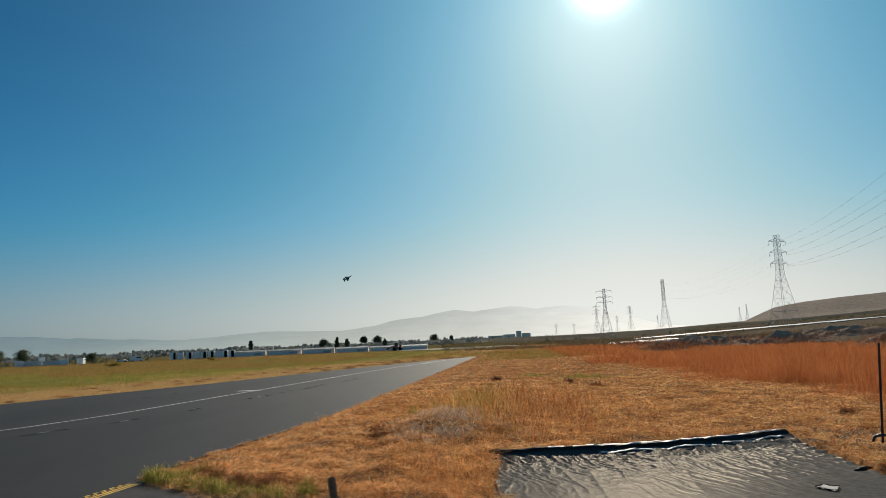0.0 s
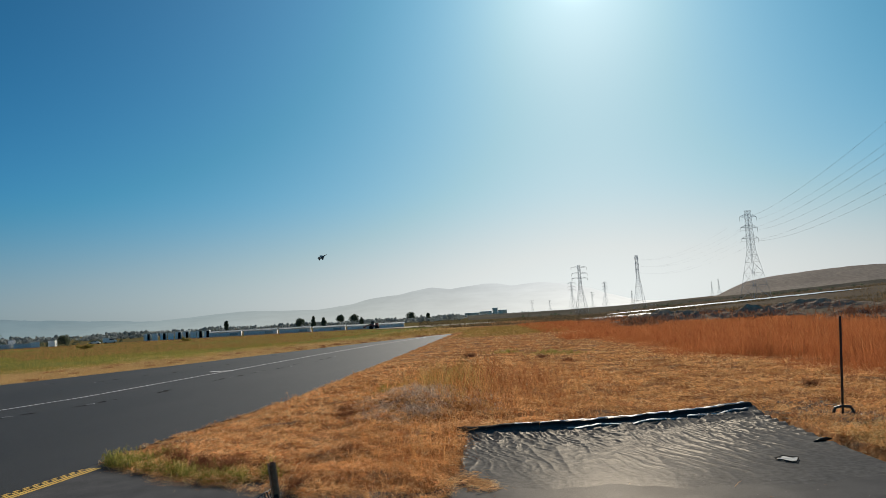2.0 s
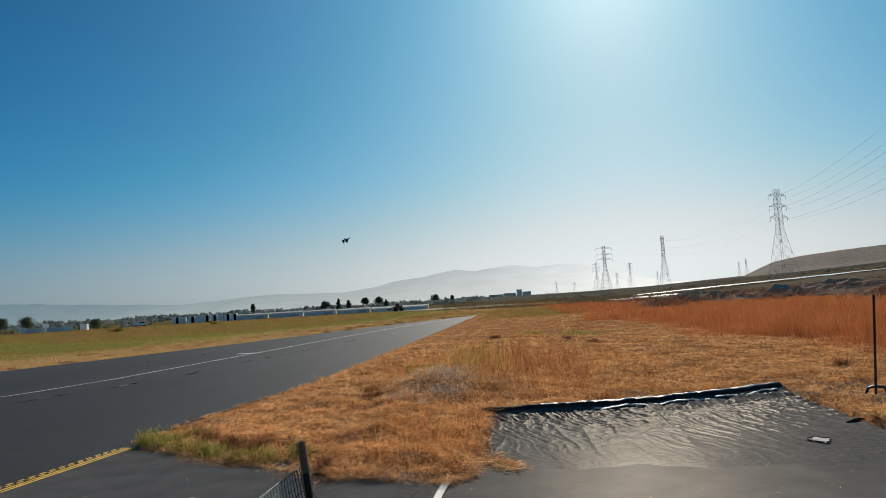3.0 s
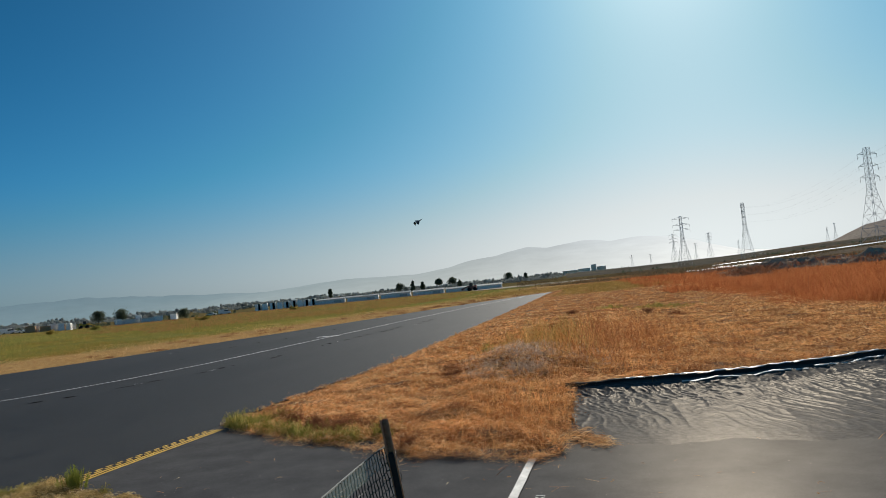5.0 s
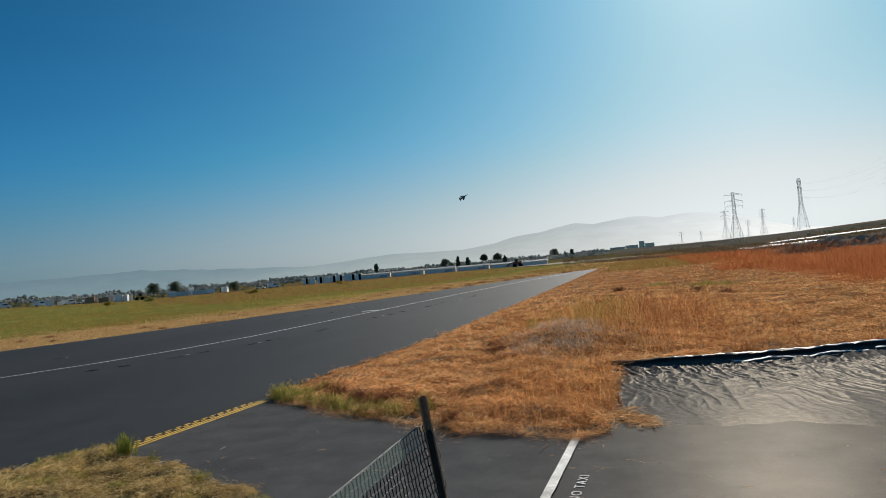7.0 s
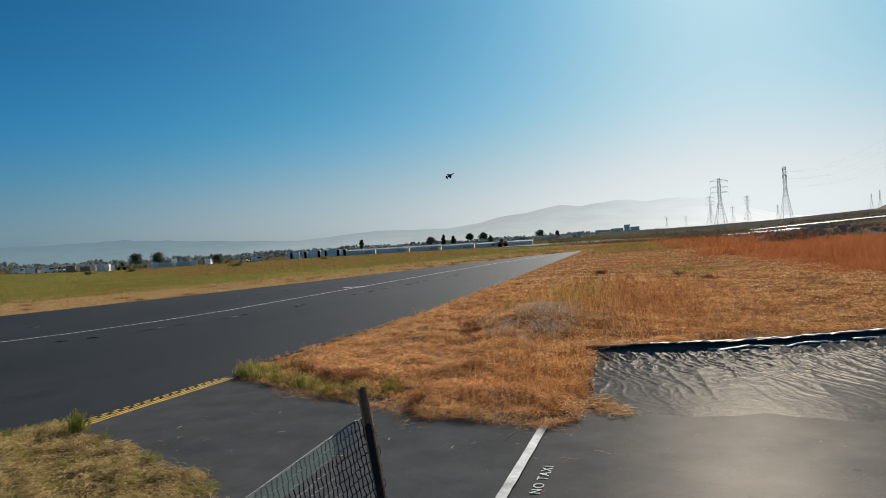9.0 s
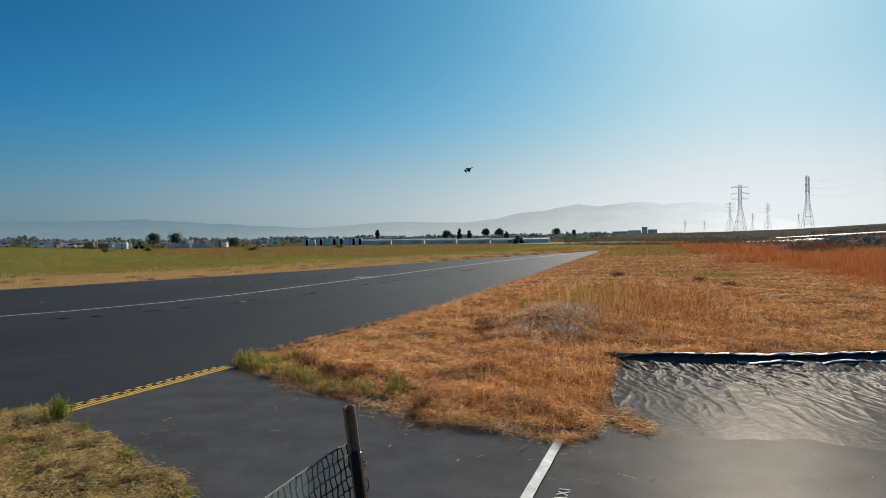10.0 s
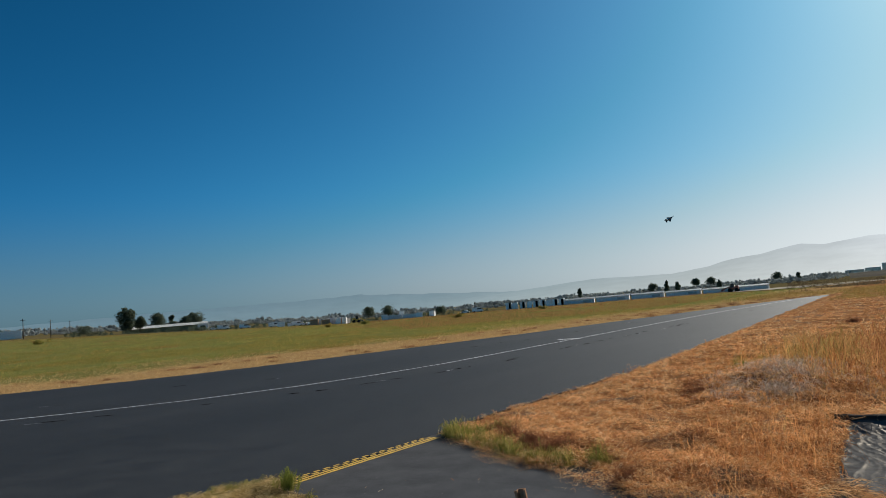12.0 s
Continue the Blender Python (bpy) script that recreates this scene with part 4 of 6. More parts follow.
russet = grass_mat("russet_dry_grass", [(0.0, (0.17, 0.065, 0.03)), (0.5, (0.46, 0.20, 0.085)), (1.0, (0.74, 0.42, 0.18))], 0.4)
olive = grass_mat("olive_dry_grass", [(0.0, (0.16, 0.12, 0.035)), (0.5, (0.38, 0.28, 0.09)), (1.0, (0.62, 0.46, 0.18))], 0.4)
bush = rng.uniform(0, 1, len(x)) < 1.2 * np.exp(-((x + 0.2) / 2.0) ** 2 - ((y - 17.5) / 4.5) ** 2)
dull = bush & (rng.uniform(0, 1, len(x)) < smooth(0.3, -1.2, x + 0.5 * wave(x, y, 1.0, 6)))
for stems, pick, words_of in ((brown, ~bush, "thin brown standing dry grass"), (russet, bush & ~dull, "taller russet dry grass in a loose stand"), (olive, dull, "olive-brown dry grass behind the mound")):
    px_, py_ = np.repeat(x[pick], 4), np.repeat(y[pick], 4)
    m = len(px_)
    px_, py_ = px_ + rng.normal(0, 0.05, m), py_ + rng.normal(0, 0.05, m)
    curls("standing_dry_grass", px_, py_, cover(px_, py_) - 0.01, np.repeat(tall[pick], 4) * rng.uniform(0.5, 1.3, m), np.maximum(0.0026, 0.0004 * np.hypot(px_, py_)) * rng.uniform(0.7, 1.4, m), stems, words_of, 1.5, 0.8)

# small reddish tufts left by the mower
cx, cy = fan(1500, -38, 40, 6.6, 60)
keep = in_patch(cx, cy, -0.1) & (cx < reed_edge(cy))
cx, cy = cx[keep], cy[keep]
x, y = clumps(cx, cy, 46, (0.05 + 0.004 * np.hypot(cx, cy)) * rng.uniform(0.6, 1.6, len(cx)))
tuft = grass_mat("red_brown_tuft", [(0.0, (0.16, 0.06, 0.03)), (0.5, (0.56, 0.25, 0.10)), (1.0, (0.90, 0.50, 0.22))], 0.4)
blades("mown_tufts", x, y, cover(x, y), rng.uniform(0.04, 0.13, len(x)), np.maximum(0.004, 0.0006 * np.hypot(x, y)) * rng.uniform(0.6, 1.4, len(x)), 0.45 * np.ones(len(x)), tuft, "reddish mown tufts among the straw", bend=False)

# rows of short dark stubble in the mown field
cx, cy = fan(2600, -36, 8, 11, 42)
keep = in_patch(cx, cy, -0.2) & (cx < reed_edge(cy)) & (cy > lower_edge(cx) + 0.3) & (cx > -1.0)
cx, cy = cx[keep], cy[keep]
x, y = clumps(cx, cy, 9, 0.018 + 0.0015 * np.hypot(cx, cy))
blades("dark_stubble", x, y, cover(x, y), rng.uniform(0.04, 0.12, len(x)), np.maximum(0.004, 0.00045 * np.hypot(x, y)), 0.25 * np.ones(len(x)), dark_weed, "short dark stubble left in the mown field", bend=False)

# grey dead brush on the low mound
cx, cy = rng.normal(-1.5, 0.5, 60), rng.normal(13.3, 1.0, 60)
x, y = clumps(cx, cy, 70, 0.22 * np.ones(60))
curls("dead_brush", x, y, land(x, y) + 0.01, rng.uniform(0.08, 0.24, len(x)), rng.uniform(0.004, 0.008, len(x)), grey, "grey dead brush on a low mound", 0.7, 1.3)

# dark curled weeds dotted over the straw
cx = np.array([-2.85, -2.0, -1.1, 2.6, -2.7, 1.8, 6.2, -2.2, -3.6, -4.3, -3.9, -4.7, -3.4])
cy = np.array([12.9, 8.8, 31.5, 24.7, 12.4, 27, 14, 7.1, 8.2, 8.9, 8.6, 9.3, 8.35])
x, y = clumps(cx, cy, 230, (0.07 + 0.004 * np.hypot(cx, cy)) * rng.uniform(0.6, 1.3, len(cx)))
curls("dark_weeds", x, y, cover(x, y) + 0.02, rng.uniform(0.07, 0.22, len(x)), np.maximum(0.004, 0.0005 * np.hypot(x, y)), dark_weed, "dark brown curled dry weeds", 0.85, 1.5)

# green weeds at the straw's corner and by the hold line
cx = np.array([-5.42, -5.35, -5.38, -5.25, -5.1, -4.95, -4.6, -4.3, -4.05, -3.85, -3.5, -3.3, -3.05, -2.75, -4.8, -5.0, 0.6, 2.0, 3.1, 2.6, -2.6, -2.3])
cy = np.array([9.2, 9.1, 9.35, 9.0, 9.15, 9.25, 8.6, 8.5, 8.3, 8.1, 7.85, 7.9, 7.75, 7.9, 9.5, 8.85, 33, 30, 29, 31, 15.8, 16.6])
x, y = clumps(cx, cy, 270, np.where(cy > 20, 0.45, 0.10))
keep = (y > lower_edge(x) - 0.05) | (y < 6.7)
x, y = x[keep], y[keep]
curls("green_weeds", x, y, np.maximum(land(x, y), 0.0), rng.uniform(0.05, 0.15, len(x)), np.maximum(0.0038, 0.0005 * np.hypot(x, y)) * rng.uniform(0.7, 1.4, len(x)), green, "green weeds at the edge of the dry grass", 1.5, 0.7)

# red reeds: dense, about hip high
x, y = fan(620000, -42, 2, 12, 150)
into = x - reed_edge(y) + 0.7 * wave(x, y, 1.5, 3) + 1.0 * wave(x, y, 5.0, 4)
depth = 6.0 + 0.24 * y
keep = (into > 0) & (into < depth) & (rng.uniform(0, 1, len(x)) < 0.25 + 0.75 * smooth(-0.8, 0.3, wave(x, y, 3.5, 4)))
x, y, into = x[keep], y[keep], into[keep]
d = np.hypot(x, y)
hgt = rng.uniform(0.35, 1.05, len(x)) * (0.20 + 0.80 * smooth(0, 3.0, into)) * (1 + 0.30 * wave(x, y, 3, 6) + 0.2 * wave(x, y, 0.9, 7)) * (1 - 0.5 * smooth(32, 65, d))
blades("red_reeds", x, y, land(x, y) - 0.02, hgt, np.maximum(0.0025, 0.00022 * d) * rng.uniform(0.6, 1.4, len(x)), 0.30 * np.ones(len(x)), red, "dense rust-red dry reeds about waist high", "reeds")
# thin tall stalks that stick out of the reeds
x, y = fan(160, -40, -8, 14, 70)
keep = (x > reed_edge(y) + 0.6) & (x < reed_edge(y) + 7)
x, y = x[keep], y[keep]
blades("tall_stalks", x, y, land(x, y), rng.uniform(0.8, 1.45, len(x)), np.maximum(0.004, 0.00025 * np.hypot(x, y)), 0.14 * np.ones(len(x)), dark_weed, "tall dry stalks among the reeds", "reeds")
# low rust-coloured growth behind the reeds and over the far shoulder
x, y = fan(90000, -42, 6, 45, 130)
keep = (x > reed_edge(y) - 1.5) & (x < reed_edge(y) + 24) & (rng.uniform(0, 1, len(x)) < smooth(-0.2, 0.6, wave(x, y, 14, 2)))
x, y = x[keep], y[keep]
d = np.hypot(x, y)
blades("low_rust_scrub", x, y, land(x, y), rng.uniform(0.2, 0.6, len(x)) * (1 + d / 300), 0.0007 * d, 0.4 * np.ones(len(x)), red, "low rust-brown scrub", "scrub")

# yellow-green growth round the runway's far end
x, y = fan(24000, -6, 10, 62, 125)
keep = (rng.uniform(0, 1, len(x)) < smooth(-0.5, 0.4, wave(x, y, 5, 9))) & ((x > right_edge(np.minimum(y, 92)) + 0.6) | (y > 93)) & (x < 9) & (x > -16)
x, y = x[keep], y[keep]
end_growth = grass_mat("yellow_brown_growth", [(0.0, (0.14, 0.10, 0.03)), (0.5, (0.30, 0.22, 0.07)), (1.0, (0.46, 0.34, 0.13))], 0.4)
blades("runway_end_growth", x, y, land(x, y), rng.uniform(0.15, 0.5, len(x)), 0.0006 * np.hypot(x, y), 0.4 * np.ones(len(x)), end_growth, "yellow-brown growth at the runway's end", bend=False)
# dark low growth over the plain before the levee
x, y = fan(60000, -34, 6, 125, 660)
keep = rng.uniform(0, 1, len(x)) < smooth(-0.25, 0.55, wave(x, y, 30, 5) + 0.5 * wave(x, y, 9, 6))
d = np.hypot(x, y)
keep &= (d < 245) | (d > 342) | (heading(x, y) > -9)
x, y, d = x[keep], y[keep], d[keep]
plain_scrub = grass_mat("dull_plain_scrub", [(0.0, (0.07, 0.06, 0.04)), (0.6, (0.15, 0.12, 0.075)), (1.0, (0.24, 0.17, 0.09))], 0.35)
blades("plain_scrub", x, y, land(x, y), rng.uniform(0.3, 1.0, len(x)), 0.0011 * d, 0.5 * np.ones(len(x)), plain_scrub, "dull brown scrub over the plain", "scrub", bend=False)

# straw on the far side of the runway
x, y = fan(300000, -2, 72, 16, 170)
west = left_edge(y) - x
jag = 0.25 * wave(x, y, 1.2, 9) + 0.4 * wave(x, y, 4.0, 5)
keep = (west > -0.15 + jag) & (west < 15 + 0.38 * np.clip(heading(x, y) - 36, 0, 30) + 3 * wave(x, y, 6, 2)) & (y < 175)
x, y, west = x[keep], y[keep], west[keep]
d = np.hypot(x, y)
far_straw_mat = grass_mat("pale_far_straw", [(0.0, (0.17, 0.09, 0.045)), (0.4, (0.50, 0.31, 0.13)), (0.8, (0.76, 0.52, 0.24)), (1.0, (0.88, 0.72, 0.42))])
blades("far_straw", x, y, land(x, y) + rng.uniform(0, 0.05, len(x)), rng.uniform(0.05, 0.17, len(x)) * (1 + d / 90), np.maximum(0.006, 0.0005 * d), 0.84 * np.ones(len(x)), far_straw_mat, "mown dry straw beside the runway", bend=False)
# dark weeds dotted along that straw
cy = rng.uniform(12, 90, 70)
cx = left_edge(cy) - rng.uniform(0.3, 8, 70)
x, y = clumps(cx, cy, 150, 0.10 + 0.004 * np.hypot(cx, cy))
blades("strip_weeds", x, y, land(x, y), rng.uniform(0.05, 0.20, len(x)), np.maximum(0.006, 0.0005 * np.hypot(x, y)), 0.6 * np.ones(len(x)), dark_weed, "dark brown dry weeds beside the runway", bend=False)
# meadow beyond it
x, y = fan(520000, 1, 74, 26, 330)
west = left_edge(y) - x
thin = np.where((np.hypot(x, y) > 85) & (heading(x, y) + 7 * wave(x, y, 16, 3) < 38), 0.4, 1.0)
keep = (west > 9.5 + 0.38 * np.clip(heading(x, y) - 36, 0, 30) + 3.5 * wave(x, y, 6, 2) + 1.6 * wave(x, y, 1.5, 7)) & (rng.uniform(0, 1, len(x)) < thin) & ((np.hypot(x, y) < 195) | (heading(x, y) > 10)) & (rng.uniform(0, 1, len(x)) < 0.35 + 0.65 * smooth(-0.7, 0.4, wave(x, y, 9, 6)))
x, y = x[keep], y[keep]
d = np.hypot(x, y)
blades("meadow_grass", x, y, land(x, y) - 0.02, rng.uniform(0.12, 0.36, len(x)) * (1 + 0.4 * wave(x, y, 5, 5)), np.maximum(0.006, 0.00030 * d), 0.42 * np.ones(len(x)), meadow, "knee-high green and straw-coloured meadow grass", bend=False)
# rust patches in the meadow
rust_scrub = grass_mat("dull_rust_scrub", [(0.0, (0.13, 0.06, 0.03)), (0.5, (0.34, 0.17, 0.075)), (1.0, (0.48, 0.29, 0.13))])
x, y = fan(130000, 2, 72, 60, 330)
west = left_edge(y) - x
hd = heading(x, y) + 7 * wave(x, y, 16, 3)
keep = (west > 20) & (wave(x, y, 26, 11) + 0.4 * wave(x, y, 9, 12) > np.where((hd > 8) & (hd < 38) & (np.hypot(x, y) > 85), -0.6, 0.8)) & ((hd > 10) | (np.hypot(x, y) < 195))
x, y = x[keep], y[keep]
d = np.hypot(x, y)
blades("meadow_rust", x, y, land(x, y), rng.uniform(0.15, 0.42, len(x)), 0.0004 * d, 0.4 * np.ones(len(x)), rust_scrub, "rust-brown dry patches in the meadow", bend=False)

# the grass island between runway and apron
ISLAND = [(-5.80, 6.38), (-5.18, 5.94), (-4.40, 5.52), (-3.74, 5.14), (-3.2, 4.84), (-2.6, 4.2), (-2.2, 3.2), (-2.0, 1.0), (-2.1, -8), (-7.2, -8), (-7.0, 2.5), (-6.6, 4.9), (-6.25, 5.75), (-6.08, 6.15)]


def inside(x, y, poly):
    hit = np.zeros(len(x), bool)
    for (x0, y0), (x1, y1) in zip(poly, poly[1:] + poly[:1]):
        cross = (y0 > y) != (y1 > y)
        hit ^= cross & (x < (x1 - x0) * (y - y0) / (y1 - y0 + 1e-12) + x0)
    return hit


def island_top(x, y):
    """Uneven matted turf, thinning to the asphalt at its rim."""
    return 0.045 + 0.018 * wave(x, y, 0.5, 2) + 0.022 * np.clip(wave(x, y, 0.22, 5), -0.4, 1)


island_soil = speckled("dark_turf_soil", (0.055, 0.04, 0.022), (0.15, 0.11, 0.06), 3.0, 40, 0.95, bump_by=0.6)
gx, gy = np.meshgrid(np.arange(-7.5, -1.9, 0.05), np.arange(-8, 6.6, 0.05), indexing="ij")
fits = inside(gx.ravel() + 0.04 * wave(gx, gy, 0.3, 3).ravel(), gy.ravel() + 0.04 * wave(gx, gy, 0.3, 4).ravel(), ISLAND).reshape(gx.shape)
rim = fits.copy()
for ax in (0, 1):
    for by in (-1, 1):
        rim &= np.roll(fits, by, ax)
gz = np.where(rim, island_top(gx, gy) - 0.012, -0.02)
at = np.arange(gx.size).reshape(gx.shape)
whole = fits[:-1, :-1] & fits[1:, :-1] & fits[1:, 1:] & fits[:-1, 1:]
p, q, r_, s_ = at[:-1, :-1][whole], at[1:, :-1][whole], at[1:, 1:][whole], at[:-1, 1:][whole]
used, back = np.unique(np.concatenate([np.stack([p, q, r_], -1), np.stack([p, r_, s_], -1)]), return_inverse=True)
island = fast_mesh("grass_island", np.stack([gx, gy, gz], -1).reshape(-1, 3)[used], back.reshape(-1, 3), island_soil)
tagged(island, "low island of dry soil between runway and apron", "ground", kind="structure")
x, y = rng.uniform(-7.5, -1.9, 260000), rng.uniform(2.2, 6.6, 260000)
jx, jy = x + 0.05 * wave(x, y, 0.3, 3), y + 0.05 * wave(x, y, 0.3, 4)
keep = inside(jx, jy, ISLAND) & inside(jx, jy + 0.07, ISLAND) & inside(jx + 0.07, jy, ISLAND)
drift = wave(x, y, 0.30, 14) + 0.7 * wave(x, y, 0.12, 15)
keep &= rng.uniform(0, 1, len(x)) < 0.22 + 0.78 * smooth(-0.5, 0.4, drift)
x, y, drift = x[keep], y[keep], drift[keep]
n = len(x)
island_straw = grass_mat("pale_straw", [(0.0, (0.15, 0.10, 0.045)), (0.3, (0.42, 0.31, 0.12)), (0.7, (0.74, 0.58, 0.26)), (1.0, (0.95, 0.82, 0.52))], 0.3)
curls("island_straw", x, y, island_top(x, y) + rng.uniform(-0.01, 0.02, n) + 0.03 * np.clip(drift, 0, 1.2), rng.uniform(0.03, 0.11, n), rng.uniform(0.0022, 0.004, n), island_straw, "pale matted dry straw beside the apron", 0.45, 1.5)
cx, cy = rng.uniform(-6.9, -2.6, 46), rng.uniform(3.6, 6.3, 46)
k = inside(cx, cy, ISLAND)
x, y = clumps(cx[k], cy[k], 150, 0.09 * np.ones(k.sum()))
ok = inside(x, y, ISLAND)
x, y = x[ok], y[ok]
curls("island_weeds", x, y, island_top(x, y), rng.uniform(0.04, 0.12, len(x)), rng.uniform(0.003, 0.005, len(x)), green, "green weeds in the dry straw", 0.7)


def feathery_weed(cx, cy, h, spread, label):
    """A soft upright weed: many thin stems, each with short side leaves."""
    n = 70
    r, a = np.abs(rng.normal(0, spread * 0.35, n)), rng.uniform(0, 2 * np.pi, n)
    bx, by = cx + r * np.cos(a), cy + r * np.sin(a)
    hh = h * rng.uniform(0.55, 1.1, n) * (1 - 0.5 * r / spread)
    tilt = rng.normal(0, 0.10, (n, 2)) + np.stack([np.cos(a), np.sin(a)], -1) * (r / spread * 0.35)[:, None]
    u = rng.uniform(0.12, 1.0, (n, 46))
    lx = (bx[:, None] + tilt[:, :1] * hh[:, None] * u).ravel()
    ly = (by[:, None] + tilt[:, 1:] * hh[:, None] * u).ravel()
    lz = (0.02 + hh[:, None] * u).ravel()
    m = len(lx)
    return blades("green_bush_weed", lx, ly, lz, rng.uniform(0.015, 0.05, m), rng.uniform(0.003, 0.006, m), 0.35 * np.ones(m), fresh_green, label, "weed", bend=False)


fresh_green = grass_mat("fresh_green_weed", [(0.0, (0.13, 0.18, 0.03)), (0.6, (0.30, 0.36, 0.07)), (1.0, (0.50, 0.50, 0.14))], 0.5)
feathery_weed(-5.45, 6.00, 0.24, 0.17, "feathery green weed at the end of the hold line")

# bits of straw, twigs and grit on the asphalt
x, y = rng.uniform(-5.4, 3.6, 900), rng.uniform(2.5, 8.8, 900)
near = np.exp(-np.abs(y - lower_edge(x)) / 0.35)
keep = (y < lower_edge(x)) & (y < 7.0) & (rng.uniform(0, 1, 900) < 0.07 + near)
x, y = x[keep], y[keep]
blades("loose_straw_bits", x, y, 0.012 * np.ones(len(x)), rng.uniform(0.04, 0.2, len(x)), rng.uniform(0.003, 0.006, len(x)), 0.94 * np.ones(len(x)), straw, "loose bits of straw on the asphalt", "straw")
# a few pale curled stalks and scraps dropped on the apron
n = 70
x, y = rng.uniform(-5.0, 3.2, n), rng.uniform(3.6, 6.9, n)
keep = (y < lower_edge(x) - 0.1) & ~inside(x, y - 0.1, ISLAND)
x, y = x[keep], y[keep]
n = len(x)
curls("dropped_stalks", x, y, 0.008 + np.zeros(n), rng.uniform(0.02, 0.13, n), rng.uniform(0.002, 0.004, n), pale_straw, "bleached stalks dropped on the apron", 0.1, 1.2, "straw")
# straw and dry roots that spill over the sheet's left edge, combed away from the stand
tan_root = grass_mat("tan_dry_root", [(0.0, (0.24, 0.12, 0.055)), (0.5, (0.82, 0.50, 0.24)), (1.0, (1.0, 0.78, 0.48))])
u = rng.uniform(0, 1, 1500) ** 1.8
x, y = -0.80 + 0.72 * u + rng.normal(0, 0.05, 1500), 7.75 - 0.85 * u + rng.normal(0, 0.22, 1500) * (1 - 0.55 * u)
curls("spilled_straw", x, y, 0.012 + rng.uniform(0, 0.03, 1500) * (1 - 0.7 * u), rng.uniform(0.05, 0.2, 1500), rng.uniform(0.003, 0.006, 1500), tan_root, "tan straw and dry roots spilling over the sheet", 0.3, 0.9, "straw")
x, y = rng.normal(-0.45, 0.22, 600), rng.normal(10.25, 0.10, 600)
curls("dry_roots", x, y, 0.06 + rng.uniform(0, 0.13, 600), rng.uniform(0.12, 0.36, 600), rng.uniform(0.004, 0.007, 600), tan_root, "dry tan roots over the end of the roll", 0.4, 1.2, "roots")
# straw drift along the lower edge of the dry grass
n = 3600
x = rng.uniform(-5.3, 0.0, n)
y = lower_edge(x) - np.abs(rng.normal(0, 0.11, n)) * (1 + 0.9 * wave(x, x * 0, 0.55, 6)) + 0.04
blades("edge_straw", x, y, 0.012 + rng.uniform(0, 0.02, n), rng.uniform(0.03, 0.15, n), rng.uniform(0.003, 0.006, n), 0.95 * np.ones(n), straw, "thin drift of straw on the asphalt's edge", "straw", bend=False)
gx, gy = rng.uniform(-5.2, 3.8, 260), rng.uniform(2.4, 7.0, 260)
gs = rng.uniform(0.002, 0.007, 260)
grit_keep = gy < lower_edge(gx)
gx, gy, gs = gx[grit_keep], gy[grit_keep], gs[grit_keep]
tet = np.array([[1, 0, 0], [-0.5, 0.87, 0], [-0.5, -0.87, 0], [0, 0, 1.0]])
co = (np.stack([gx, gy, np.full(len(gx), 0.008)], -1)[:, None, :] + tet[None] * gs[:, None, None]).reshape(-1, 3)
k4 = np.arange(len(gx))[:, None] * 4
tris = np.concatenate([k4 + np.array([[0, 1, 3]]), k4 + np.array([[1, 2, 3]]), k4 + np.array([[2, 0, 3]])], 1).reshape(-1, 3)
tagged(fast_mesh("grit", co, tris, speckled("grey_grit", (0.12, 0.11, 0.10), (0.4, 0.38, 0.35), 30, 90, 0.9)), "loose grit on the asphalt", "grit", kind="stuff")

# dead brush on the soil heaps
hx, hy = [], []
for haz, hd, hw in ((-13.6, 86, 5), (-16.5, 93, 5), (-19.8, 82, 4), (-23.4, 118, 7), (-11.5, 73, 2.5), (-26.6, 69, 3), (-9.4, 108, 4)):
    c = spot(haz, hd)
    hx.append(rng.normal(c.x, hw * 0.6, 900))
    hy.append(rng.normal(c.y - 1, 1.6, 900))
x, y = np.concatenate(hx), np.concatenate(hy)
blades("heap_brush", x, y, land(x, y) + rng.uniform(0.0, 0.7, len(x)), rng.uniform(0.3, 1.0, len(x)), rng.uniform(0.02, 0.05, len(x)), 0.5 * np.ones(len(x)), dark_weed, "dark dead brush on the soil heaps", "brush")

# gravel and pale straw by the stake
gx, gy = rng.normal(4.85, 0.30, 1500), rng.normal(10.6, 0.7, 1500)
gs = rng.uniform(0.008, 0.028, 1500)
co = (np.stack([gx, gy, land(gx, gy) + 0.005], -1)[:, None, :] + tet[None] * gs[:, None, None] * rng.uniform(0.6, 1.3, (1500, 1, 3))).reshape(-1, 3)
k4 = np.arange(1500)[:, None] * 4
tris = np.concatenate([k4 + np.array([[0, 1, 3]]), k4 + np.array([[1, 2, 3]]), k4 + np.array([[2, 0, 3]])], 1).reshape(-1, 3)
tagged(fast_mesh("gravel", co, tris, speckled("grey_gravel", (0.10, 0.09, 0.08), (0.26, 0.24, 0.21), 30, 90, 0.9)), "dark grey gravel beside the sheet", "gravel", kind="stuff")
x, y = rng.normal(5.0, 0.5, 14000), rng.normal(8.1, 0.6, 14000)
keep = x > 4.14
x, y = x[keep], y[keep]
blades("golden_straw", x, y, land(x, y) + rng.uniform(0, 0.05, len(x)), rng.uniform(0.05, 0.16, len(x)), rng.uniform(0.004, 0.008, len(x)), 0.85 * np.ones(len(x)), island_straw, "pale golden straw beside the sheet", bend=False)

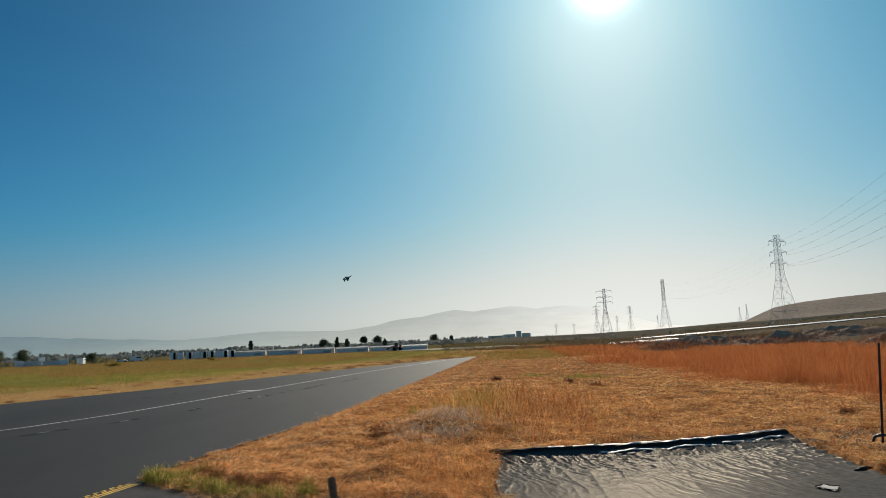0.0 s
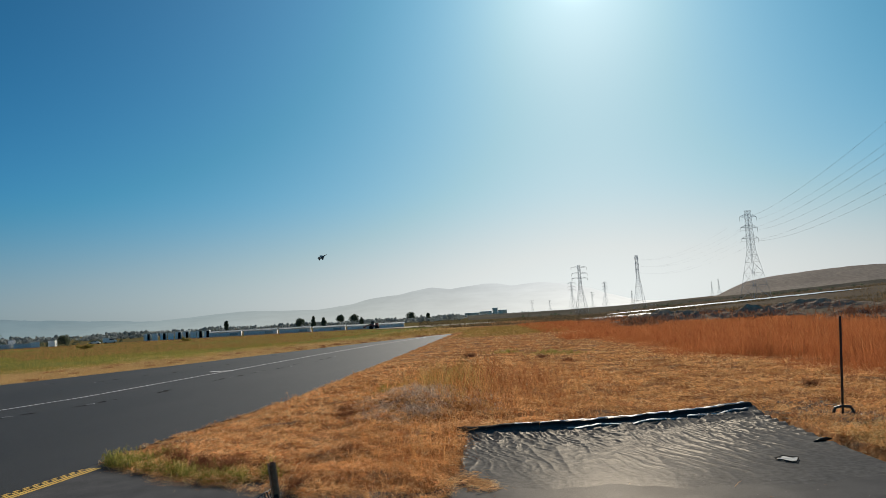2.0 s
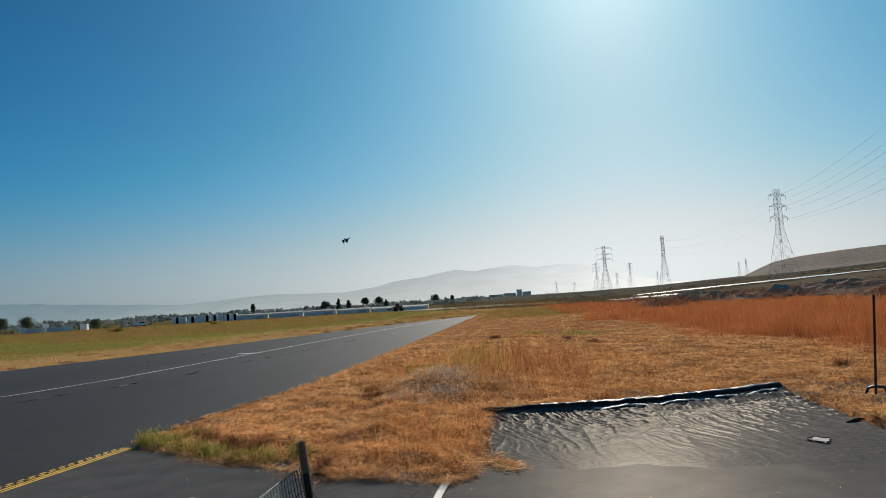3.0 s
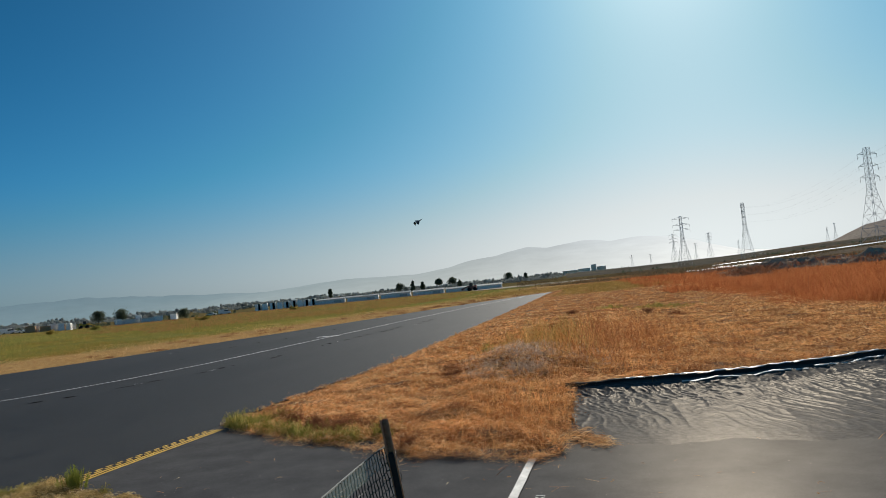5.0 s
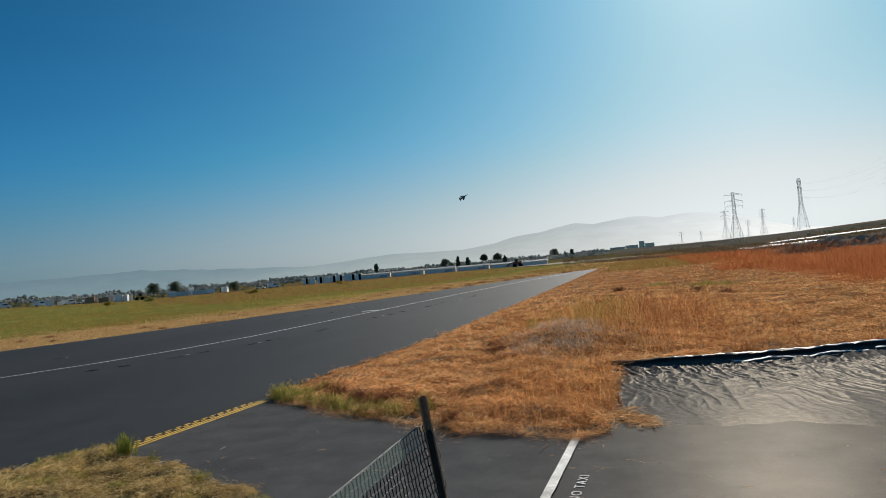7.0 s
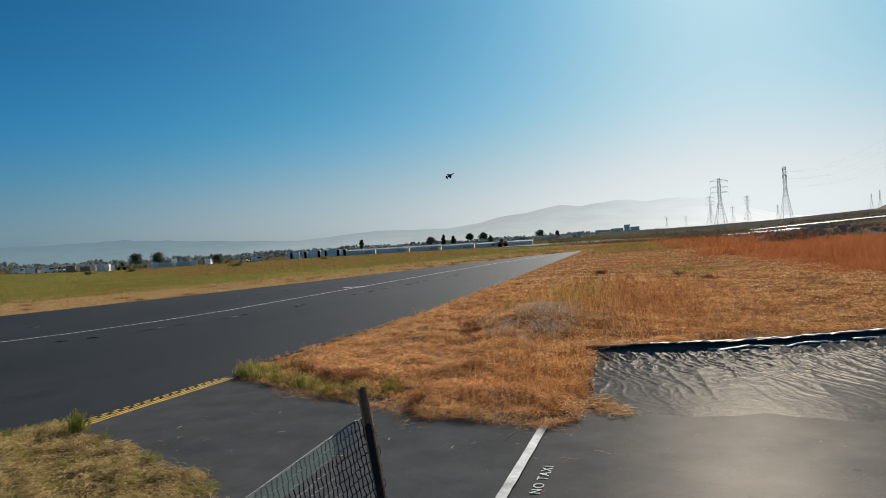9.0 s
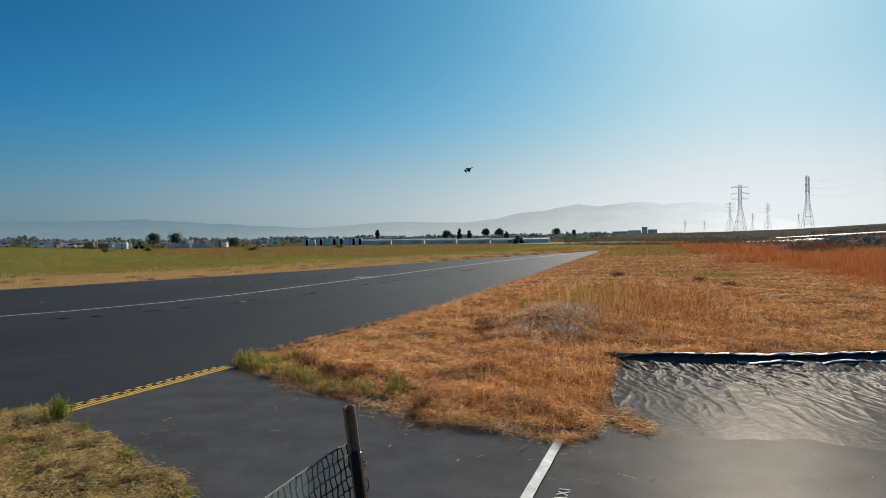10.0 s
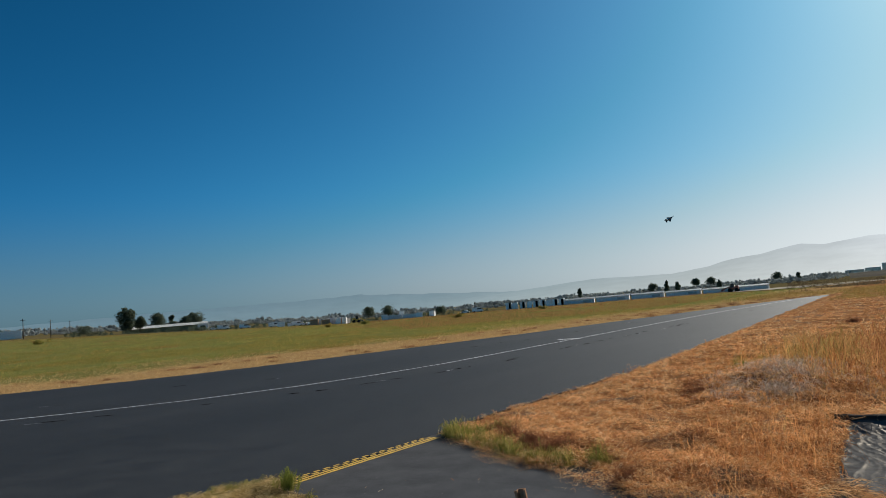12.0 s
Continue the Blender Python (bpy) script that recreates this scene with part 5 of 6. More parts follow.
# ---- buildings, containers and vehicles across the field ----
white_steel = speckled("white_painted_steel", (0.86, 0.83, 0.77), (0.94, 0.91, 0.85), 0.4, 3.0, 0.55)
grey_steel = speckled("weathered_pale_panel", (0.66, 0.61, 0.56), (0.80, 0.75, 0.69), 0.3, 2.5, 0.7)
dark_inside = speckled("dark_interior", (0.012, 0.012, 0.013), (0.03, 0.03, 0.03), 0.5, 3.0, 0.9)
tan_steel = speckled("tan_painted_steel", (0.30, 0.19, 0.10), (0.44, 0.29, 0.16), 0.5, 3.0, 0.7)
yellow_steel = speckled("yellow_machine_paint", (0.50, 0.28, 0.03), (0.70, 0.42, 0.05), 0.6, 4.0, 0.5)
red_steel = speckled("rust_red_machine_paint", (0.16, 0.05, 0.035), (0.26, 0.09, 0.06), 0.6, 4.0, 0.6)
tin_roof = speckled("pale_metal_roof", (0.50, 0.51, 0.51), (0.68, 0.68, 0.67), 0.2, 2.0, 0.45, 0.2)
white_roof = speckled("white_painted_roof", (0.78, 0.78, 0.75), (0.88, 0.88, 0.85), 0.2, 2.0, 0.7)
tan_grey = speckled("tan_grey_panel", (0.42, 0.37, 0.33), (0.56, 0.50, 0.45), 0.3, 2.5, 0.7)
olive_wall = speckled("olive_hangar_wall", (0.13, 0.135, 0.075), (0.20, 0.20, 0.12), 0.2, 2.0, 0.85)
glass_dark = speckled("dark_window_glass", (0.02, 0.025, 0.03), (0.045, 0.05, 0.06), 0.5, 3.0, 0.1)
tyre_mat = speckled("tyre_rubber", (0.012, 0.012, 0.012), (0.03, 0.03, 0.03), 2, 12, 0.85)
concrete = speckled("pale_concrete_wall", (0.90, 0.78, 0.63), (0.96, 0.85, 0.71), 0.05, 0.6, 0.85)
pole_wood = speckled("grey_pole_wood", (0.07, 0.06, 0.05), (0.14, 0.12, 0.10), 1, 8, 0.9)


def put(t, az, d, turn=0.0, up=0.0):
    p = spot(az, d, up)
    t.matrix_world = pose(p.x, p.y, p.z, 0, 0, az + turn)
    return t


def storage_container(w, h, depth, skin, label, doors=True, group="storage containers"):
    t = new("storage_container")
    tagged(t, label, "container", group=group)
    bm = bmesh.new()
    for sx in (-1, 1):
        box(bm, 0.12, depth, h, (sx * (w / 2 - 0.06), 0, h / 2), 0.02)
        for k in range(6):
            box(bm, 0.05, 0.25, h * 0.86, (sx * (w / 2 + 0.02), -depth / 2 + (k + 0.6) * depth / 6, h / 2))
    box(bm, w - 0.24, depth, 0.12, (0, 0, 0.10), 0.02)
    box(bm, w - 0.24, depth, 0.10, (0, 0, h - 0.06), 0.02)
    box(bm, w - 0.24, 0.10, h - 0.3, (0, depth / 2 - 0.06, h / 2), 0.02)
    part("body", bm, skin, t)
    # near-black board before the back wall paints the shade inside
    bm = bmesh.new()
    box(bm, w - 0.26, 0.05, h - 0.3, (0, depth / 2 - 0.2, h / 2))
    part("lining", bm, dark_inside, t, "black panel that paints in the interior shade")
    if doors:
        for sx, ang in ((-1, 6), (1, -118)):
            bm = bmesh.new()
            box(bm, w / 2 - 0.1, 0.06, h - 0.3, (sx * -(w / 4 - 0.05), 0, 0), 0.01)
            for z in (-0.7, 0.7):
                box(bm, w / 2 - 0.3, 0.03, 0.06, (sx * -(w / 4 - 0.05), -0.05, z))
            dr = part("door", bm, skin, t)
            dr.matrix_basis = pose(sx * (w / 2 - 0.06), -depth / 2 - 0.03, h / 2, 0, 0, ang)
    else:
        bm = bmesh.new()
        box(bm, w - 0.1, 0.06, h - 0.2, (0, -depth / 2 - 0.02, h / 2), 0.01)
        for x in (-w / 4, 0, w / 4):
            box(bm, 0.05, 0.05, h - 0.4, (x, -depth / 2 - 0.08, h / 2))
        part("door", bm, skin, t)
    return t


rc = random.Random(3)
base_open = put(storage_container(2.3, 3.1, 7.0, white_steel, "white storage container with open doors and dark inside"), 26.7, 332, 3)
base_shut = put(storage_container(2.3, 3.0, 7.0, white_steel, "white storage container with closed doors", False), 26.15, 332, -2)
for k in range(7):
    az = 25.55 - 0.52 * k
    src = (base_open, base_shut, base_open, base_open, base_shut, base_open, base_open)[k]
    put(copy_thing(src, Matrix()), az, 331 - k, rc.uniform(-6, 6))
for az, d, w, h, skin, lab in ((44.85, 326, 2.6, 2.2, white_steel, "white box container in the far yard"),
                               (44.18, 333, 1.6, 1.6, white_steel, "small white container in the far yard"),
                               (42.26, 327, 3.4, 2.6, tan_steel, "brown rusty container in the far yard"),
                               (41.98, 334, 1.8, 2.6, grey_steel, "pale grey upright container in the far yard"),
                               (41.37, 328, 3.6, 2.2, tan_steel, "tan container in the far yard"),
                               (40.87, 335, 3.8, 3.0, grey_steel, "grey container in the far yard"),
                               (40.40, 329, 2.2, 3.0, white_steel, "white upright container in the far yard"),
                               (40.15, 336, 1.6, 2.6, tan_steel, "narrow brown container in the far yard"),
                               (39.90, 330, 1.8, 2.8, white_steel, "narrow white container in the far yard"),
                               (39.64, 337, 1.8, 2.4, grey_steel, "narrow pale container in the far yard"),
                               (36.70, 331, 2.2, 2.4, white_steel, "white container behind the meadow"),
                               (35.31, 338, 2.4, 3.4, white_steel, "tall white container behind the meadow"),
                               (36.08, 332, 8.0, 2.0, grey_steel, "long grey container behind the meadow"),
                               (33.94, 326, 3.0, 2.2, white_steel, "white container behind the meadow"),
                               (32.85, 333, 2.4, 2.4, white_steel, "white container behind the meadow"),
                               (34.58, 327, 7.0, 1.9, grey_steel, "long grey container behind the meadow")):
    put(storage_container(w, h, 5.0, skin, lab, False, "yard containers"), az, d, rc.uniform(-12, 12))


def long_shed(w, h, depth, label):
    t = new("long_shed")
    tagged(t, label, "shed", group="long low sheds")
    bm = bmesh.new()
    box(bm, w, depth, h, (0, 0, h / 2), 0.03)
    part("wall", bm, grey_steel, t)
    bm = bmesh.new()
    v = [bm.verts.new(c) for c in ((-w / 2 - 0.3, -depth / 2 - 0.4, h), (w / 2 + 0.3, -depth / 2 - 0.4, h), (w / 2 + 0.3, 0, h + 0.55), (-w / 2 - 0.3, 0, h + 0.55), (-w / 2 - 0.3, depth / 2 + 0.4, h), (w / 2 + 0.3, depth / 2 + 0.4, h))]
    bm.faces.new((v[0], v[1], v[2], v[3]))
    bm.faces.new((v[3], v[2], v[5], v[4]))
    bmesh.ops.solidify(bm, geom=bm.faces[:], thickness=0.12)
    part("roof", bm, tin_roof, t, "pale metal roof")
    n = max(2, int(w / 5))
    for k in range(n):
        bm = bmesh.new()
        x = -w / 2 + (k + 0.5) * w / n
        box(bm, 0.12, 0.1, h * 0.9, (x - w / n * 0.35, -depth / 2 - 0.05, h / 2), 0.01)
        part("rib", bm, tin_roof, t)
        bm = bmesh.new()
        box(bm, w / n * 0.5, 0.06, h * 0.55, (x + 0.2, -depth / 2 - 0.03, h * 0.42), 0.01)
        part("door", bm, tan_grey if k % 3 == 1 else grey_steel, t)
    return t


for az0, az1, d, h in ((22.2, 19.9, 325, 2.0), (19.7, 17.2, 318, 2.0), (17.0, 14.6, 305, 1.9), (14.4, 11.9, 292, 1.7), (11.7, 7.2, 285, 1.5)):
    w = 2 * d * math.tan(radians((az0 - az1) / 2))
    put(long_shed(w, h, 7, "long low grey shed with pale metal roof"), (az0 + az1) / 2, d, -4)


def vehicle(kind, skin, label):
    """A van or a car: hull, glass, four wheels."""
    t = new("parked_van" if kind == "van" else "parked_car")
    tagged(t, label, "van" if kind == "van" else "car", group="parked vehicles")
    L, Wd, Hh = (5.2, 2.0, 2.2) if kind == "van" else (4.4, 1.75, 1.4)
    prof = [(-L / 2, 0.35), (-L / 2, Hh * 0.95), (-L / 2 + 0.15, Hh), (L / 2 - 1.5, Hh), (L / 2 - 0.75, Hh * 0.58), (L / 2 - 0.05, Hh * 0.5), (L / 2, 0.35)]
    if kind != "van":
        prof = [(-L / 2, 0.3), (-L / 2, 0.85), (-L / 2 + 0.7, 0.92), (-L / 2 + 1.3, Hh), (L / 2 - 1.9, Hh), (L / 2 - 1.15, 0.9), (L / 2 - 0.1, 0.78), (L / 2, 0.3)]
    bm = bmesh.new()
    f = bm.faces.new([bm.verts.new((x, -Wd / 2, z)) for x, z in prof])
    ext = bmesh.ops.extrude_face_region(bm, geom=[f])
    bmesh.ops.translate(bm, verts=[v for v in ext["geom"] if isinstance(v, bmesh.types.BMVert)], vec=(0, Wd, 0))
    bmesh.ops.recalc_face_normals(bm, faces=bm.faces)
    bmesh.ops.bevel(bm, geom=bm.edges[:], offset=0.06, segments=1, affect="EDGES")
    part("hull", bm, skin, t)
    for s in (-1, 1):
        bm = bmesh.new()
        box(bm, L * 0.36, 0.03, Hh * 0.24, (L * 0.02 if kind != "van" else L * 0.12, s * (Wd / 2 + 0.005), Hh * 0.74), 0.01)
        part("side_window", bm, glass_dark, t, "dark glass")
    for x in (-L * 0.31, L * 0.31):
        for s in (-1, 1):
            bm = bmesh.new()
            bmesh.ops.create_cone(bm, cap_ends=True, segments=14, radius1=0.34, radius2=0.34, depth=0.22, matrix=pose(x, s * (Wd / 2 - 0.05), 0.34, 90))
            part("wheel", bm, tyre_mat, t)
    return t


van0 = put(vehicle("van", white_steel, "white van parked in the far yard"), 43.62, 332, 10)
car0 = put(vehicle("car", white_steel, "white car parked in the far yard"), 43.18, 335, -5)
for az, d, turn, src in ((45.36, 331, 4, van0), (42.87, 336, 170, car0), (42.49, 334, 8, car0), (47.6, 334, 0, van0), (49.2, 338, 10, van0), (49.9, 332, 0, car0), (29.2, 320, 5, van0), (30.2, 324, 175, car0)):
    put(copy_thing(src, Matrix()), az, d, turn)


def loader(skin, label):
    t = new("loader")
    tagged(t, label, "loader")
    bm = bmesh.new()
    box(bm, 3.2, 1.9, 0.9, (0, 0, 1.2), 0.12)
    box(bm, 1.2, 1.6, 0.5, (-1.0, 0, 1.85), 0.1)
    part("chassis", bm, skin, t)
    bm = bmesh.new()
    box(bm, 1.2, 1.5, 1.3, (0.35, 0, 2.25), 0.08)
    part("cab", bm, glass_dark, t)
    bm = bmesh.new()
    box(bm, 2.6, 0.25, 0.3, (2.2, 0.5, 1.5), 0.04, Matrix.Rotation(radians(18), 4, "Y"))
    box(bm, 2.6, 0.25, 0.3, (2.2, -0.5, 1.5), 0.04, Matrix.Rotation(radians(18), 4, "Y"))
    part("arm", bm, skin, t)
    bm = bmesh.new()
    box(bm, 0.8, 2.3, 0.7, (3.6, 0, 0.8), 0.15)
    part("bucket", bm, skin, t)
    for x in (-1.1, 1.1):
        for s in (-1, 1):
            bm = bmesh.new()
            bmesh.ops.create_cone(bm, cap_ends=True, segments=16, radius1=0.65, radius2=0.65, depth=0.5, matrix=pose(x, s * 1.0, 0.65, 90))
            part("wheel", bm, tyre_mat, t)
    return t


put(loader(yellow_steel, "yellow wheel loader in the far yard"), 38.98, 324, 8)
put(loader(red_steel, "rust-red machine before the sheds"), 9.6, 262, 170)

# hangar with a pale roof and a white end
hangar = new("hangar")
tagged(hangar, "long olive hangar with pale roof and white end", "hangar")
bm = bmesh.new()
box(bm, 41, 12, 2.6, (0, 0, 1.3), 0.05)
part("wall", bm, olive_wall, hangar)
bm = bmesh.new()
v = [bm.verts.new(c) for c in ((-21, -6.6, 2.55), (21.5, -6.6, 2.55), (21.5, 0, 4.0), (-21, 0, 4.0), (-21, 6.6, 2.55), (21.5, 6.6, 2.55))]
bm.faces.new((v[0], v[1], v[2], v[3]))
bm.faces.new((v[3], v[2], v[5], v[4]))
bmesh.ops.solidify(bm, geom=bm.faces[:], thickness=0.15)
part("roof", bm, white_roof, hangar, "pale painted roof")
bm = bmesh.new()
box(bm, 5.6, 12.3, 3.0, (18.4, 0, 1.5), 0.05)
part("end_bay", bm, white_steel, hangar, "white painted end bay")
bm = bmesh.new()
box(bm, 2.8, 0.2, 1.7, (18.2, -6.2, 0.95), 0.02)
part("door", bm, dark_inside, hangar)
put(hangar, 53.3, 415, 4)
white_hall = put(storage_container(11, 4.2, 9, white_steel, "white hall beyond the meadow", False, "yard containers"), 63.4, 420)

# far block building
tan_concrete = speckled("tan_concrete_wall", (0.82, 0.64, 0.46), (0.92, 0.74, 0.55), 0.05, 0.6, 0.9)
block = new("apartment_building")
tagged(block, "pale stepped concrete block far across the field", "building")
for x, w, h in ((3, 6, 9.0), (-8, 14, 5.5), (11.5, 10, 6.2), (-24, 17, 4.6)):
    bm = bmesh.new()
    box(bm, w, 10, h, (x, 0, h / 2), 0.1)
    wl = part("wall", bm, tan_concrete, block)
    for fl in range(max(1, int(h // 3))):
        for k in range(max(2, int(w // 3.5))):
            bm = bmesh.new()
            box(bm, 0.7, 0.1, 0.8, (x - w / 2 + (k + 0.5) * w / max(2, int(w // 3.5)), -5.04, 1.7 + 3 * fl), 0.02)
            part("window", bm, tin_roof, wl)
    bm = bmesh.new()
    box(bm, w + 0.3, 10.3, 0.3, (x, 0, h + 0.15), 0.03)
    part("roof", bm, tin_roof, block)
put(block, 0.0, 830)

# utility poles
def utility_pole(h, label="grey wooden utility pole beyond the meadow"):
    t = new("utility_pole")
    tagged(t, label, "utility pole", group="utility poles")
    tube("pole", [(0, 0, 0), (0, 0, h * 0.5), (0, 0, h)], [0.22, 0.18, 0.14], pole_wood, t, 8)
    bm = bmesh.new()
    box(bm, 2.2, 0.14, 0.16, (0, 0, h - 0.8), 0.02)
    part("cross_arm", bm, pole_wood, t)
    return t


pole0 = put(utility_pole(9.5), 62.55, 380)
for az, d in ((60.9, 430), (59.7, 520)):
    put(copy_thing(pole0, Matrix()), az, d, 20)


# ---- trees ----
bark = speckled("grey_bark", (0.06, 0.045, 0.035), (0.13, 0.10, 0.08), 2, 12, 0.95)
leaf_dark = grass_mat("dark_evergreen_leaf", [(0.0, (0.06, 0.085, 0.06)), (0.6, (0.11, 0.14, 0.10)), (1.0, (0.16, 0.19, 0.13))], 0.4)
# far leaves paled to light grey: distance haze put into their colour
leaf_hazed = grass_mat("hazed_far_leaf", [(0.0, (0.31, 0.335, 0.33)), (1.0, (0.40, 0.425, 0.41))], 0.65, False)


def leaves(centres, radii, count, size):
    """Small leaf triangles scattered on lumpy clumps: centres (k, 3), radii (k,)."""
    k = len(centres)
    pick = rng.integers(0, k, count)
    way = rng.normal(0, 1, (count, 3))
    way /= np.linalg.norm(way, axis=1)[:, None]
    p = centres[pick] + way * (radii[pick] * rng.uniform(0.55, 1.08, count))[:, None]
    a, b = rng.normal(0, 1, (count, 3)), rng.normal(0, 1, (count, 3))
    s = (size * rng.uniform(0.5, 1.3, count))[:, None]
    co = np.stack([p + a * s * 0.6, p - a * s * 0.6 + b * s * 0.3, p + b * s * 0.8], 1).reshape(-1, 3)
    return co, np.arange(3 * count).reshape(-1, 3)


def tree(h, spread, shape, label, count=5200):
    """Tapered trunk, limbs and a crown of leaf clumps. shape: 'tall', 'round' or 'spire'."""
    t = new("tree")
    tagged(t, label, "tree", group="trees across the field")
    lean = rng.uniform(-0.03, 0.03) * h
    tube("trunk", [(0, 0, -0.2), (lean * 0.4, 0, h * 0.3), (lean, 0.1, h * 0.72)], [h * 0.03, h * 0.022, h * 0.008], bark, t, 7)
    n = 16 if shape != "spire" else 12
    u = rng.uniform(0, 1, n)
    if shape == "tall":
        cz = h * (0.22 + 0.68 * u)
        rad = spread * (0.35 + 0.65 * np.sin(np.pi * np.clip(u * 0.8 + 0.18, 0, 1))) * 0.5
    elif shape == "spire":
        cz = h * (0.12 + 0.82 * u)
        rad = spread * (1.05 - 0.75 * u) * 0.5
    else:
        cz = h * (0.42 + 0.42 * u)
        rad = spread * (0.45 + 0.55 * np.sin(np.pi * (0.15 + 0.8 * u))) * 0.55
    ang = rng.uniform(0, 2 * np.pi, n)
    r0 = rad * rng.uniform(0.15, 0.75, n)
    c = np.stack([r0 * np.cos(ang) + lean * cz / h, r0 * np.sin(ang), cz], -1)
    for k in range(0, n, 4):
        tube("limb", [(lean * 0.4, 0, max(h * 0.25, c[k][2] * 0.7)), tuple(c[k])], [h * 0.012, h * 0.004], bark, t, 5)
    co, tr = leaves(c, rad * rng.uniform(0.5, 0.85, n), count, h * 0.038)
    fast_mesh("crown", co, tr, leaf_dark, t)
    return t


for az, d, h, sp, shape, lab in ((56.0, 400, 14.5, 8.0, "tall", "tall dark broad tree beside the hangar"), (55.1, 405, 9.0, 5.5, "round", "dark round tree behind the hangar"),
                                 (53.9, 470, 11.0, 10.0, "round", "wide dark tree behind the hangar"), (52.85, 460, 10.5, 6.0, "spire", "dark pointed tree behind the hangar"),
                                 (51.9, 455, 8.5, 7.0, "round", "dark round tree behind the hangar"), (51.3, 460, 11.0, 9.0, "round", "wide dark tree behind the hangar"),
                                 (58.8, 400, 4.6, 6.5, "round", "low dark bush at the meadow's edge"), (38.0, 560, 9.0, 9.5, "round", "wide round tree beyond the yard"),
                                 (36.4, 600, 9.5, 9.0, "round", "wide round tree beyond the yard"), (32.1, 300, 3.8, 4.4, "round", "dark bush at the meadow's edge"),
                                 (21.0, 640, 11.5, 3.4, "tall", "tall slim cypress over the sheds"), (14.4, 560, 11.0, 3.2, "tall", "tall slim cypress over the sheds"),
                                 (13.6, 570, 9.0, 3.0, "tall", "slim dark tree over the sheds"), (12.2, 780, 11.5, 7.0, "round", "round dark tree over the sheds"),
                                 (11.2, 800, 11.0, 9.0, "round", "round dark tree over the sheds"), (10.6, 520, 7.5, 2.8, "tall", "slim dark tree before the far woods"),
                                 (15.4, 700, 9.5, 8.0, "round", "round dark tree over the sheds"), (6.6, 760, 9.5, 9.0, "round", "round dark tree in the far woods"),
                                 (5.2, 770, 8.5, 6.0, "spire", "dark pointed tree in the far woods")):
    put(tree(h, sp, shape, lab), az, d, rc.uniform(0, 360))

# far woods as one mass of clumps
n = 2400
az = np.where(rng.uniform(0, 1, n) < 0.82, rng.uniform(-1, 72, n), rng.uniform(-13, -1, n))
d = rng.uniform(620, 900, n)
hh = rng.uniform(2.0, 5.6, n) * (1 + 0.35 * wave(az, az * 0, 2.0, 3)) * np.interp(az, [-13, -7, -1, 4, 72], [0.35, 0.55, 0.6, 1.0, 1.0])
cx, cy = -np.sin(np.radians(az)) * d, np.cos(np.radians(az)) * d
cz = land(cx, cy)
cen, rad = [], []
for k in range(n):
    for q in range(4):
        cen.append((cx[k] + rng.normal(0, 2.0), cy[k] + rng.normal(0, 2), cz[k] + hh[k] * rng.uniform(0.05, 0.75)))
        rad.append(hh[k] * rng.uniform(0.17, 0.34))
cen, rad = np.array(cen), np.array(rad)
co, tr = leaves(cen, rad, 330000, 0.30)
bm = bmesh.new()
bmesh.ops.create_icosphere(bm, subdivisions=1, radius=1.0)
ico = np.array([v.co for v in bm.verts])
ico_f = np.array([[v.index for v in f.verts] for f in bm.faces])
bm.free()
inner = (cen[:, None, :] + ico[None] * rad[:, None, None] * 0.85 * rng.uniform(0.8, 1.2, (len(cen), len(ico), 1))).reshape(-1, 3)
tr = np.concatenate([tr, (ico_f[None] + (np.arange(len(cen)) * len(ico))[:, None, None]).reshape(-1, 3) + len(co)])
co = np.concatenate([co, inner])
tagged(fast_mesh("far_woods", co, tr, leaf_hazed), "grey-green line of far woods with haze painted in", "trees", kind="stuff")
# low shrubs among the yard and along the levee
n = 260
az = np.concatenate([rng.uniform(28, 60, 150), rng.uniform(-27, -2, 110)])
d = np.concatenate([rng.uniform(330, 430, 150), rng.uniform(520, 760, 110)])
cx, cy = -np.sin(np.radians(az)) * d, np.cos(np.radians(az)) * d
r = rng.uniform(0.5, 1.4, n)
co, tr = leaves(np.stack([cx, cy, land(cx, cy) + r * 0.7], -1), r, 14000, 0.45)
tagged(fast_mesh("far_shrubs", co, tr, leaf_dark), "scattered grey-green shrubs", "shrubs", kind="stuff")
for az, d, w in ((41.0, 190, 2.2), (38.3, 210, 1.6), (30.8, 170, 1.8), (61.5, 200, 2.0), (24.0, 200, 1.7)):
    c = spot(az, d)
    b0 = new("bush")
    tagged(b0, "low olive bush standing in the meadow", "bush", group="meadow bushes")
    b0.location = c
    cc = np.stack([rng.normal(0, w * 0.35, 9), rng.normal(0, w * 0.3, 9), rng.uniform(0.2, 0.75, 9)], -1)
    co, tr = leaves(cc, 0.45 * np.ones(9), 900, 0.16)
    fast_mesh("foliage", co, tr, meadow, b0)
    tube("stem", [(0, 0, -0.1), (0.05, 0.02, 0.5)], [0.05, 0.02], bark, b0, 6)

